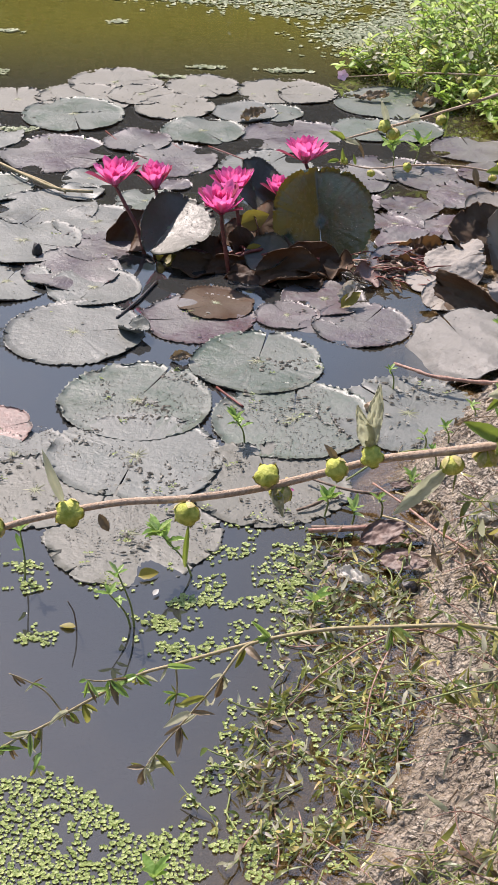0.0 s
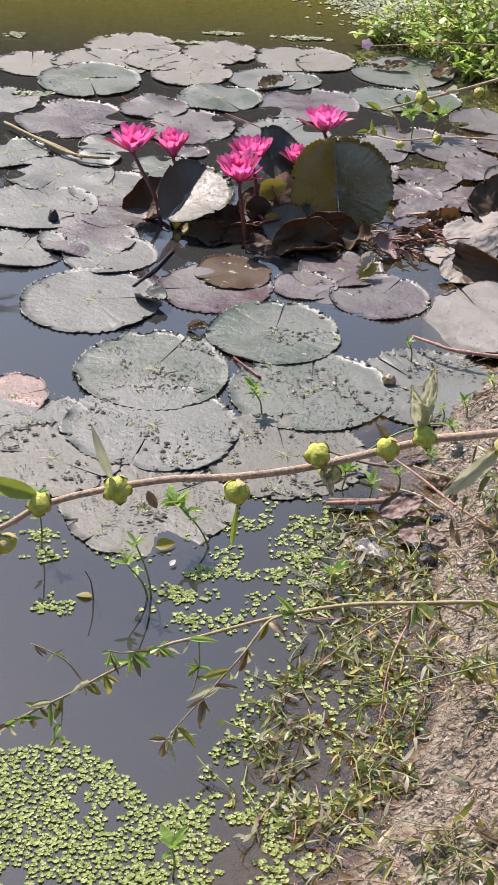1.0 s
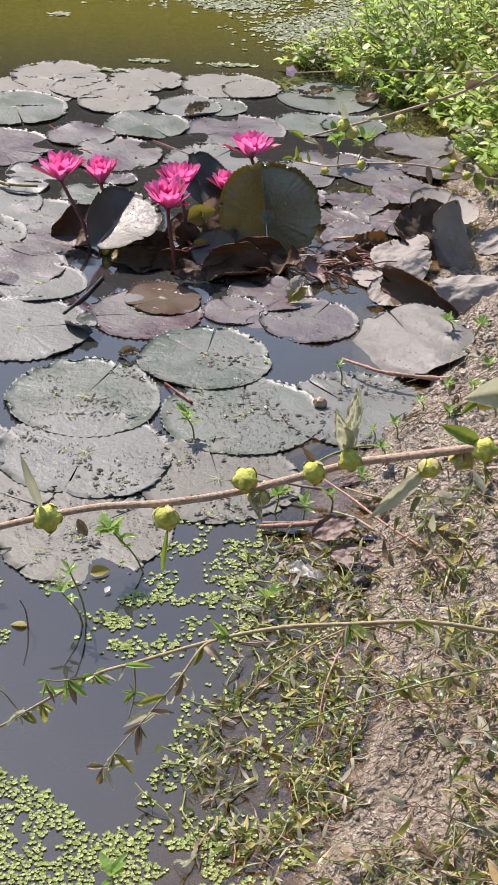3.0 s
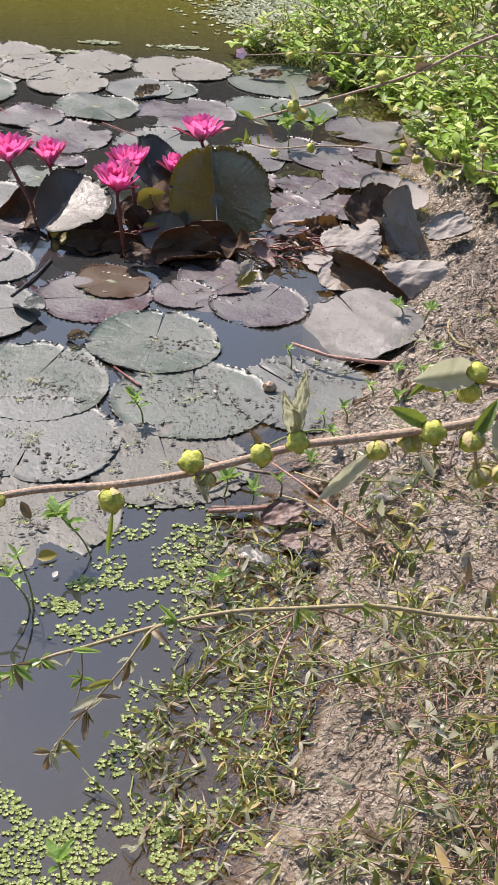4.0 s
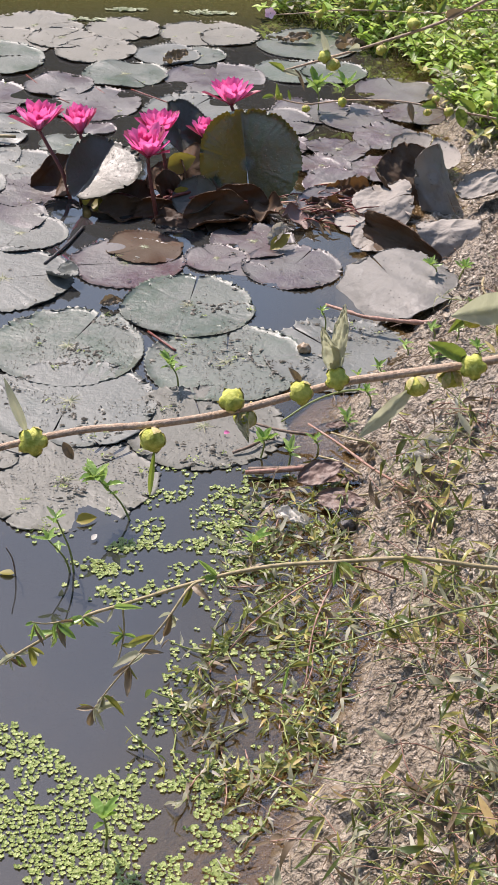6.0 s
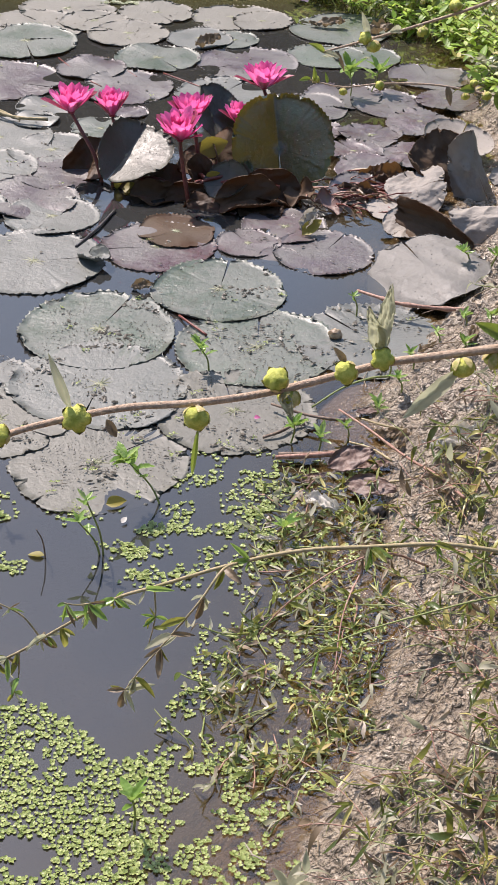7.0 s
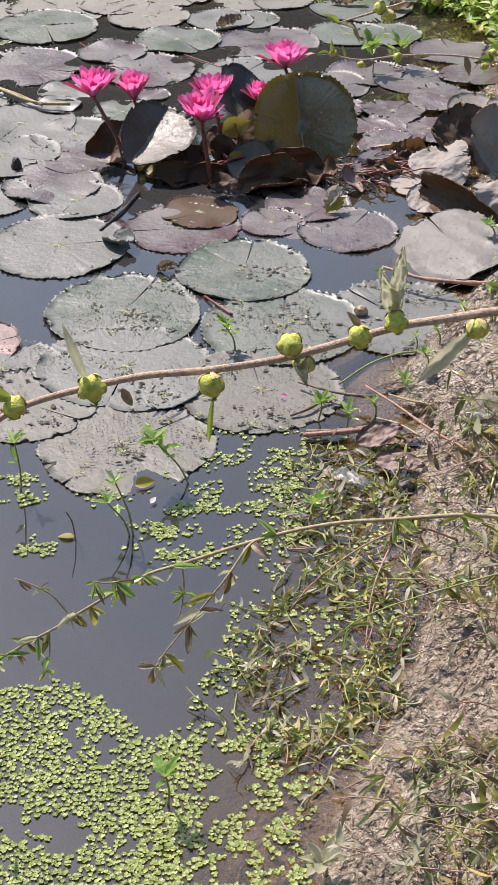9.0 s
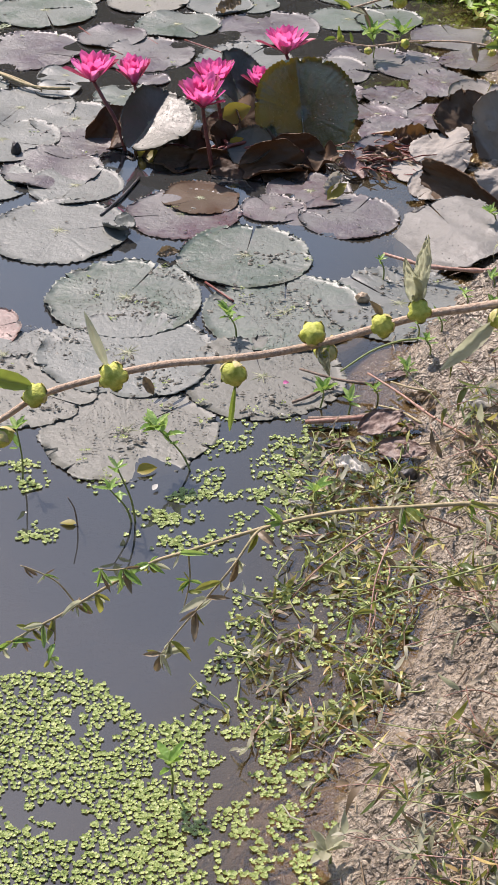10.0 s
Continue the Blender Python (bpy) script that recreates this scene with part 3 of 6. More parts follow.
def blade(length, width, fold=0.25, curl=0.3, twist=0.0, steps=5, wide_at=0.4, jag=0.0, rnd=None):
    """A leaf along x with a raised middle line: verts and faces."""
    verts, faces = [], []
    for i in range(steps + 1):
        u = i / steps
        w = width * 0.5 * (math.sin(math.pi * u ** (math.log(0.5) / math.log(wide_at))) ** 0.8 if 0 < u < 1 else 0.03)
        if jag and rnd and 0 < i < steps:
            w *= 1 + rnd.uniform(-jag, jag)
        a = curl * u
        x = length * (u - 0.12 * curl * curl * u ** 3)
        z = -length * 0.5 * curl * u * u
        t = twist * u
        for s in (-1, 0, 1):
            yy, zz = s * w, abs(s) * w * fold
            verts.append((x, yy * math.cos(t) - zz * math.sin(t), z + yy * math.sin(t) + zz * math.cos(t)))
    for i in range(steps):
        for s in (0, 1):
            k = i * 3 + s
            faces.append((k, k + 3, k + 4, k + 1))
    return verts, faces


def crinkled(length, width, fold, curl, seed):
    """A downy leaf: V-folded on its middle line, rippled at the edges, drooping at the tip."""
    v, f = [], []
    nu, nv = 14, 6
    for i in range(nu + 1):
        u = i / nu
        w = width * 0.5 * (math.sin(math.pi * u ** 0.85) ** 0.75 if 0 < i < nu else 0.04) * (1 + 0.10 * noise.noise((u * 9, seed, 3)))
        for j in range(nv + 1):
            s = 2 * j / nv - 1
            ripple = 0.30 * w * noise.noise((u * 7 + seed, s * 1.4, 2.0)) * abs(s) + 0.10 * w * math.sin(u * 34 + abs(s) * 2.5)
            v.append((length * (u - 0.12 * curl * curl * u ** 3), s * w * (1 - 0.25 * fold), -0.5 * length * curl * u * u + abs(s) * w * fold + ripple + 0.04 * length * noise.noise((u * 3, seed, 8))))
    for i in range(nu):
        for j in range(nv):
            k = i * (nv + 1) + j
            f.append((k, k + nv + 1, k + nv + 2, k + 1))
    return v, f


def moved(m, verts):
    return [m @ Vector(v) for v in verts]


def leaf_mesh(name, length, width, material, **shape):
    v, f = blade(length, width, **shape)
    return mesh_from(name, v, f, material)


def scatter_leaf(heap, rnd, p, d, length, width, mat=0, up=(0, 0, 1), steps=4, curl=None, twist=0.6):
    v, f = blade(length, width, rnd.uniform(0.1, 0.5), rnd.uniform(-0.2, 1.2) if curl is None else curl, rnd.uniform(-twist, twist), steps, rnd.uniform(0.32, 0.48))
    heap.add(moved(frame_of(p, d, up), v), f, mat)


# ---- water lilies ----
def petal_mesh(length, width, material, cup):
    v, f = [], []
    n = 7
    for i in range(n + 1):
        u = i / n
        w = width * 0.5 * (0.30 + 0.70 * math.sin(math.pi * min(1.0, u * 0.62 / 0.5) * 0.5)) if u < 0.8 else width * 0.5 * (1 - ((u - 0.8) / 0.2) ** 1.6) * 0.99 + 0.0004
        z = cup * length * (u ** 2) - 0.10 * length * u ** 4
        for s in (-1, -0.5, 0, 0.5, 1):
            v.append((length * u, s * w, z + 0.35 * w * s * s))
    for i in range(n):
        for s in range(4):
            k = i * 5 + s
            f.append((k, k + 5, k + 6, k + 1))
    return mesh_from("petal", v, f, material)


PETAL_MESHES = {k: petal_mesh(l, w, PETAL, c) for k, l, w, c in (("outer", 0.062, 0.0185, 0.36), ("mid", 0.055, 0.0165, 0.40), ("inner", 0.047, 0.0130, 0.36), ("heart", 0.036, 0.0080, 0.22))}
SEPAL_MESH = petal_mesh(0.064, 0.022, SEPAL, 0.14)


def stamens():
    heap = Heap()
    rnd = random.Random(5)
    for i in range(34):
        th = i * 2.4
        r0 = 0.004 + 0.005 * (i % 4) / 4
        tip = Vector((math.cos(th) * r0 * 1.9, math.sin(th) * r0 * 1.9, 0.022 + rnd.uniform(-0.004, 0.005)))
        v, f = tube([(math.cos(th) * r0, math.sin(th) * r0, 0.0), tip * 0.6 + Vector((math.cos(th) * r0 * 0.4, math.sin(th) * r0 * 0.4, 0)), tip], [0.0011, 0.0013, 0.0006], 4)
        heap.add(v, f)
    return heap.mesh("stamens", [STAMEN])


STAMEN_MESH = stamens()


def water_lily(root, head, lean, openness, size, seed, label, sepals=4):
    """root: where the stalk leaves the water; head: the flower's base. openness 0 (half shut) to 1 (wide)."""
    rnd = random.Random(seed)
    root, head = Vector(root), Vector(head)
    base = thing("water_lily", label, "water lily", Matrix.Translation(root), group="pink water lily flowers")
    rel = head - root
    path = bend([Vector((0, 0, -0.03)), rel * 0.35 + Vector((rnd.uniform(-0.008, 0.008), 0, 0.0)), rel * 0.75 + Vector((rnd.uniform(-0.004, 0.004), 0, 0)), rel], 5)
    v, f = tube(path, [0.0052 - 0.0012 * i / len(path) for i in range(len(path))], 8)
    part("stalk", mesh_from("stalk", v, f, STALK), base, "maroon stalk")
    tip = Vector((rel.x * 0.25 + lean[0], rel.y * 0.25 + lean[1], 1.0))
    core = frame_of(rel, (1, 0, 0), tip, size)
    spread = 0.55 + 0.45 * openness
    for count, key, rise in ((sepals, "sepal", 27), (12, "outer", 30), (12, "mid", 44), (12, "inner", 58), (10, "heart", 73)):
        off = rnd.uniform(0, 360)
        for i in range(count):
            yaw = off + 360 * i / count + rnd.uniform(-9, 9)
            up = 90 - (90 - rise) * spread + rnd.uniform(-9, 9)
            turn = pose(0, 0, 0.001, 0, 0, yaw) @ pose(0.004, 0, 0, 0, -up, 0) @ pose(0, 0, 0, rnd.uniform(-9, 9), 0, 0)
            s = rnd.uniform(0.92, 1.06)
            me = SEPAL_MESH if key == "sepal" else PETAL_MESHES[key]
            part("sepal" if key == "sepal" else "petal", me, base, "dark rose outer sepal" if key == "sepal" else "", core @ turn @ Matrix.Diagonal((s, s, s, 1)))
    part("stamens", STAMEN_MESH, base, "crimson stamens", core)
    return base


water_lily((0.110, 3.575, 0), (0.067, 3.620, 0.146), (0.10, 0.0), 1.0, 1.14, 1, "open pink water lily on a tall maroon stalk", 4)
water_lily((-0.300, 3.370, 0), (-0.378, 3.450, 0.140), (-0.10, -0.05), 0.95, 1.14, 2, "open pink water lily leaning over on its stalk", 4)
water_lily((-0.262, 3.470, 0), (-0.290, 3.520, 0.107), (0.05, 0.0), 0.42, 1.05, 3, "half-shut pink water lily behind a leaning leaf", 4)
water_lily((-0.096, 3.262, 0), (-0.121, 3.300, 0.137), (0.02, -0.14), 0.85, 1.16, 4, "open pink water lily facing the bank", 4)
water_lily((-0.075, 3.360, 0), (-0.096, 3.400, 0.144), (0.30, 0.0), 0.9, 1.10, 5, "pink water lily pressed against its neighbour", 3)
water_lily((0.004, 3.480, 0), (0.004, 3.500, 0.106), (0.0, -0.1), 0.6, 0.78, 6, "small pink water lily low among the leaves", 4)


def lily_leaf(p, normal, slit, r, mat, label, squash=1.0, lop=1.0, roll=0.0, creased=1.0, **shape):
    """A leaf of the clump that stands out of the water. normal: the way its upper face looks; slit: the way the slit runs."""
    global pad_count
    pad_count += 1
    m = frame_of(p, Vector(slit) - Vector(normal).normalized() * Vector(slit).dot(Vector(normal).normalized()), normal)
    shape.setdefault("wave", 0.004)
    shape.setdefault("pleat", 0.0004)
    if roll:
        shape.setdefault("rings", 26)
        shape["teeth"] = min(shape.get("teeth", 40), 44)
    # withered leaves: brown underside, dark enough to hold its shade too
    me = pad_mesh(r, pad_count + 40, mat=mat, single=mat is PAD_DARK, under=PAD_BROWN if mat is PAD_DRY else None, **shape)
    ob = thing("lily_leaf", label, "lily leaf", m @ Matrix.Diagonal((1, squash, 1, 1)), group="standing lily leaves", mesh=me)
    if roll:
        # rolled round the slit's line, and creased
        for v in me.vertices:
            a = roll * v.co.y / r
            k = r / roll
            q = Vector((v.co.x * 1.7 + v.co.y * 0.6, v.co.y * 2.6 - v.co.x, p[0] * r)) * (1 / r) + Vector((p[0] * 50, p[1] * 40, 0))
            crease = r * creased * (0.16 * noise.noise(q * 0.55) + 0.11 * (0.35 - abs(noise.noise(q * 0.8))) + 0.03 * noise.noise(q * 2.1) + 0.014 * noise.noise(q * 5.0))
            off = v.co.z + crease
            v.co.y, v.co.z = (k - off) * math.sin(a), k - (k - off) * math.cos(a)
    if lop != 1.0:
        for v in me.vertices:
            if v.co.y < 0:
                v.co.y *= lop
                v.co.z *= lop
    if p[2] > 0.02 and p[0] < 0.2:
        down = m.inverted() @ Vector((p[0] * 0.7 - 0.01, p[1] - 0.01, -0.03))
        v, f = tube(bend([Vector((0, 0, -0.002)), down * 0.5 + Vector((0.004, 0.004, -0.004)), down], 4), 0.0036, 6)
        part("leaf_stalk", mesh_from("leaf_stalk", v, f, STALK), ob, "maroon leaf stalk")
    if r > 0.07 and mat in (PAD_PLUM, PAD_DARK, PAD_GLOSS):
        part("vein_star", vein_star(r, pad_count), ob, "pale star of veins at the middle")
    return ob


# the tall leaf on the clump's right, folded along its middle line
lily_leaf((0.103, 3.45, 0.062), (0.08, -0.84, 0.50), (0.06, -0.1, -1.0), 0.124, PAD_DARK, "large dark glossy lily leaf standing upright", fold=0.72, cup=0.0, lip=0.003, wave=0.004, notch=3, pleat=0.002, teeth=60)
# the shining leaf on the clump's left
lily_leaf((-0.248, 3.38, 0.066), (0.24, -0.46, 0.86), (-0.50, -1.0, -0.40), 0.102, PAD_GLOSS, "dark lily leaf tilted up, shining in the sun", lop=0.62, fold=0.55, cup=0.06, lip=0.004, wave=0.005, notch=1, pleat=0.003, teeth=48, ragged=0.05)
lily_leaf(lily_leaf_fold, (-0.25, 0.22, 1.0), (0.75, -1.0, 0.0), 0.050, PAD_GREY, "turned-up corner of a grey lily leaf", squash=0.6, roll=0.7, wave=0.002, ragged=0.05)
lily_leaf((-0.335, 3.44, 0.012), (-0.30, -0.65, 0.70), (0.4, 0.3, 0), 0.070, PAD_BROWN, "brown lily leaf curling up at the clump's edge", roll=1.2, wave=0.006)
lily_leaf((-0.056, 3.56, 0.098), (0.45, -0.62, 0.55), (0.1, -0.2, -1), 0.078, PAD_GLOSS, "dark wrinkled lily leaf standing on edge", squash=0.72, fold=0.35, wave=0.012, cup=0.1)
lily_leaf((-0.028, 3.42, 0.062), (-0.25, -0.70, 0.66), (0.5, 0, -1), 0.062, PAD_BROWN, "mottled brown lily leaf standing on edge", cup=-0.2, wave=0.010, pleat=0.008)
lily_leaf((-0.013, 3.295, 0.034), (-0.25, -0.52, 0.82), (1, 0.1, 0), 0.052, PAD_GLOSS, "small lily leaf with a silvery sheen", cup=0.25, fold=0.2)
lily_leaf((0.034, 3.25, 0.016), (0.05, -0.60, 0.80), (1, 0, 0.25), 0.078, PAD_BROWN, "long brown lily leaf folded over the roots", squash=0.75, roll=1.5, wave=0.006)
lily_leaf((-0.215, 3.315, -0.016), (-0.20, -0.75, 0.55), (0.7, 0, -0.6), 0.058, PAD_BROWN, "dark lily leaf hanging into the water", roll=1.1, wave=0.006)
lily_leaf((-0.150, 3.335, 0.008), (0.10, -0.80, 0.55), (0, -0.2, -1), 0.058, PAD_BROWN, "dark lily leaf within the clump", roll=-1.2, wave=0.006)
lily_leaf((-0.075, 3.39, 0.040), (-0.10, -0.70, 0.65), (0.5, 0, -1), 0.056, PAD_BROWN, "dark lily leaf within the clump", roll=1.2, wave=0.006)
lily_leaf((-0.030, 3.22, 0.006), (0.0, -0.30, 0.95), (0.6, -0.5, 0), 0.080, PAD_BROWN, "dark brown rotting lily leaf at the roots", roll=-0.9, squash=0.8, wave=0.006)
lily_leaf((0.085, 3.30, 0.012), (0.15, -0.60, 0.80), (1, -0.2, 0), 0.075, PAD_BROWN, "dark brown rotting lily leaf at the roots", roll=1.3, squash=0.8, wave=0.006)
lily_leaf((0.150, 3.28, 0.016), (-0.2, -0.25, 0.95), (1, 0.3, 0), 0.036, PAD_BROWN, "rusty curled lily leaf by the clump", cup=0.35, wave=0.010)
lily_leaf((0.215, 3.24, 0.012), (0.2, -0.2, 0.95), (0.4, 1, 0), 0.036, PAD_RED, "rusty curled lily leaf by the clump", cup=0.3, wave=0.010)


def crumpled(length, width, seed, rough=0.35):
    """A dead leaf, rolled at its edges and creased."""
    v, f = [], []
    nu, nv = 26, 14
    for i in range(nu + 1):
        u = i / nu
        w = width * 0.5 * (0.12 + 0.88 * math.sin(math.pi * min(1, max(0, u)) ** 0.8) ** 0.7) * (1 + 0.25 * noise.noise((u * 5, seed, 0)))
        for j in range(nv + 1):
            s = 2 * j / nv - 1
            roll = 1.9 * s * (0.6 + 0.5 * noise.noise((u * 2, seed, 5)))
            x = length * u + 0.10 * length * noise.noise((u * 3, s * 2, seed))
            y = w * 0.75 * math.sin(roll)
            z = w * 0.55 * (1 - math.cos(roll)) + rough * width * noise.noise((u * 4.5 + seed, s * 2.5, 1.0)) + 0.16 * width * noise.noise((u * 13, s * 6, seed)) + 0.10 * width * (0.4 - abs(noise.noise((u * 20, s * 11, seed + 9))))
            v.append((x, y, z))
    for i in range(nu):
        for j in range(nv):
            k = i * (nv + 1) + j
            f.append((k, k + nv + 1, k + nv + 2, k + 1))
    return v, f


for p, n, d, r in (((-0.180, 3.290, 0.006), (0.2, -0.6, 0.7), (1, 0, 0), 0.055), ((-0.105, 3.285, 0.008), (-0.2, -0.7, 0.6), (1, 0, 0.2), 0.050), ((-0.235, 3.345, -0.014), (-0.3, -0.8, 0.4), (0.5, 0, -1), 0.060),
                   ((-0.075, 3.345, 0.030), (0.3, -0.8, 0.4), (0.3, 0, -1), 0.055), ((0.040, 3.355, 0.020), (0.1, -0.8, 0.5), (0.6, 0, -1), 0.065), ((0.060, 3.225, 0.006), (0.0, -0.3, 0.9), (0.6, 0, 0), 0.055)):
    lily_leaf(p, n, d, r, PAD_BROWN, "dark brown lily leaf deep in the clump", cup=0.1, wave=0.006, ragged=0.06, roll=1.2 if p[0] < 0 else -1.1, squash=0.8)


def small_leaf(name, p, d, up, length, width, mat, label, category="leaf", **shape):
    return thing(name, label, category, frame_of(p, d, up), mesh=leaf_mesh(name, length, width, mat, **shape))


for p, d, up, l, w in (((-0.08, 3.40, 0.070), (0.7, 0, 0.3), (0, -1, 0.5), 0.07, 0.05), ((-0.07, 3.31, 0.035), (1, 0, 0.1), (0, -1, 0.4), 0.06, 0.045),
                       ((-0.255, 3.33, 0.004), (0.9, -0.2, 0.15), (0, -0.5, 1), 0.05, 0.035), ((-0.005, 3.49, 0.060), (0.5, 0, 0.8), (0, -1, 0.3), 0.05, 0.04),
                       ((-0.262, 3.345, 0.035), (-0.2, -0.2, -0.9), (0, -1, 0.3), 0.04, 0.02)):
    small_leaf("yellow_leaf", p, d, up, l, w, YELLOW, "small yellow-green leaf in the lily clump", fold=0.3)


def root_heap():
    """Dark stalks crossing low in the clump and out to the leaves round it."""
    base = thing("lily_stalks", "dark rotting leaf stalks at the lily's root", "stalks", Matrix.Translation((-0.05, 3.30, 0)))
    rnd = random.Random(8)
    for i in range(26):
        th = rnd.uniform(0, 6.28)
        a = Vector((rnd.uniform(-0.08, 0.10), rnd.uniform(-0.03, 0.10), -0.01))
        b = a + Vector((math.cos(th) * rnd.uniform(0.05, 0.16), math.sin(th) * rnd.uniform(0.03, 0.09), rnd.uniform(0.0, 0.07)))
        v, f = tube(bend([a, (a + b) / 2 + Vector((0, 0, 0.02)), b], 4), 0.0042, 6)
        part("stalk", mesh_from("stalk", v, f, STALK), base)


root_heap()
CRUMB_MUD = plain_material("mud_crumb", (0.22, 0.165, 0.11), (0.46, 0.385, 0.295), 50, 0.5, 0.2, 0.001)

# ---- withered leaves by the bank ----
lily_leaf((0.392, 2.875, 0.042), (-0.30, -0.16, 1), (-0.3, 1, 0), 0.130, PAD_STRAND, "large grey lily leaf stranded on the mud", roll=-0.40, creased=0.45, lobe=2.0, cup=-0.04, wave=0.0008, lip=0.002, ragged=0.06, teeth=44, pleat=0.0003)
lily_leaf((0.630, 3.275, 0.082), (-0.05, -0.35, 0.95), (1, 0.5, 0), 0.062, PAD_DRY, "grey withered lily leaf on the mud", squash=0.7, roll=0.5, lobe=3.0, ragged=0.08, wave=0.0008)
lily_leaf((0.418, 3.300, 0.036), (-0.12, -0.36, 0.93), (1, 0.3, 0), 0.072, PAD_DRY, "pale withered lily leaf on the mud", roll=-0.5, lobe=4.0, ragged=0.09, wave=0.0008, pleat=0.0003)
lily_leaf((0.385, 3.130, 0.016), (0.0, -0.16, 1), (-0.6, -0.5, 0), 0.062, PAD_DRY, "pale withered lily leaf on the mud", roll=0.4, wave=0.0008)
lily_leaf((0.290, 3.330, 0.014), (0.1, -0.15, 1), (0.3, 0.5, 0), 0.075, PAD_PURPLE, "purplish lily leaf sagging into shallow water", wave=0.0008)
lily_leaf((0.340, 3.690, 0.008), (0, 0, 1), (0.3, 0.5, 0), 0.080, PAD_PLUM, "plum-coloured lily leaf lying in shallow water", lobe=3.0, ragged=0.10, lip=0.0, roll=0.12, creased=0.32, wave=0.0008)
lily_leaf((0.290, 3.575, 0.010), (0.05, 0, 1), (-0.3, 0.5, 0), 0.075, PAD_PLUM, "plum-coloured lily leaf lying in shallow water", lobe=3.0, ragged=0.10, lip=0.0, roll=0.12, creased=0.32, wave=0.0008)
lily_leaf((0.315, 3.455, 0.012), (0.0, -0.1, 1), (0.8, 0.5, 0), 0.078, PAD_PLUM, "plum-coloured lily leaf lying in shallow water", lobe=3.0, ragged=0.10, lip=0.0, roll=0.12, creased=0.32, wave=0.0008)
lily_leaf((0.200, 3.720, 0.006), (0.0, 0, 1), (0.8, -0.5, 0), 0.075, PAD_PLUM, "plum-coloured lily leaf lying in shallow water", lobe=3.0, ragged=0.10, lip=0.0, roll=0.12, creased=0.32, wave=0.0008)
lily_leaf((0.470, 3.780, 0.012), (0.0, 0, 1), (0.2, -0.5, 0), 0.090, PAD_PLUM, "plum-coloured lily leaf sunk in the shallows", lobe=3.0, ragged=0.10, lip=0.0, roll=-0.12, creased=0.32, wave=0.0008)
lily_leaf((0.420, 3.560, 0.012), (0.0, 0, 1), (-0.2, -0.5, 0), 0.080, PAD_PLUM, "plum-coloured lily leaf sunk in the shallows", lobe=3.0, ragged=0.10, lip=0.0, roll=-0.12, creased=0.32, wave=0.0008)
lily_leaf((0.560, 3.950, 0.012), (0.0, 0, 1), (0.2, 0.5, 0), 0.085, PAD_PLUM, "plum-coloured lily leaf sunk in the shallows", lobe=3.0, ragged=0.10, lip=0.0, roll=-0.12, creased=0.32, wave=0.0008)
lily_leaf((0.535, 3.560, 0.040), (0.1, -0.2, 1), (0.2, 0.5, 0), 0.085, PAD_DRY, "withered lily leaf on wet mud", wave=0.0008, cup=0.2)
lily_leaf((0.100, 3.000, 0.001), (0.0, -0.05, 1), (0.2, 0.5, 0), 0.044, PAD_PLUM, "dark red young lily leaf lying in the water", wave=0.0008, lip=0.0)


lily_leaf((0.535, 3.100, 0.058), (0.0, -0.42, 0.90), (1, 0.05, 0.10), 0.078, PAD_DRY, "silvery withered lily leaf curled up on the mud", squash=0.8, roll=-1.0, lobe=2.5, wave=0.0008, ragged=0.06, notch=1, pleat=0.0003)
lily_leaf((0.432, 3.085, 0.030), (-0.62, -0.70, 0.30), (0.55, -1.0, -0.10), 0.110, PAD_BROWN, "dark brown rolled edge of a withered lily leaf", squash=0.55, roll=0.9, wave=0.0008, ragged=0.08, notch=1, pleat=0.0003)
lily_leaf((0.482, 3.400, 0.030), (0.05, -0.80, 0.60), (0.3, 0, -1), 0.098, PAD_BROWN, "brown withered lily leaf curled into a hollow", roll=1.3, lobe=3.0, wave=0.0008, ragged=0.06, pleat=0.0003)
lily_leaf((0.556, 3.335, 0.062), (0.50, -0.80, 0.40), (0.15, 0.1, -1), 0.092, PAD_DRY, "grey withered lily leaf rolled upright", squash=0.8, roll=-1.7, lobe=3.0, wave=0.0008, ragged=0.06, pleat=0.0003)
lily_leaf((0.350, 3.235, 0.010), (-0.1, -0.12, 1), (0.4, -0.5, 0), 0.060, PAD_DRY, "torn pale lily leaf on wet mud", wave=0.0008, ragged=0.08, squash=0.8)


def rolled_scrap(p, d, up, l, w, mat, label, name="withered_leaf"):
    v, f = crumpled(l, w, p[0] * 31 + p[1] * 17)
    if mat is LEAF_ROT:
        v = [(x, y, z * 0.26) for x, y, z in v]
    return thing(name, label, "leaf", frame_of(p, d, up), mesh=mesh_from(name, v, f, mat))


for p, dd, up, l, w, lab in (
        ((0.290, 3.400, 0.012), (1, -0.2, 0.1), (0, -0.4, 1), 0.13, 0.08, "dark rotting lily leaf in the shallows"),
        ((0.240, 3.330, 0.010), (1, -0.5, 0.1), (0, -0.4, 1), 0.10, 0.06, "dark rotting lily leaf in the shallows")):
    rolled_scrap(p, dd, up, l, w, PAD_BROWN if "dark" in lab else PAD_DRY, lab)


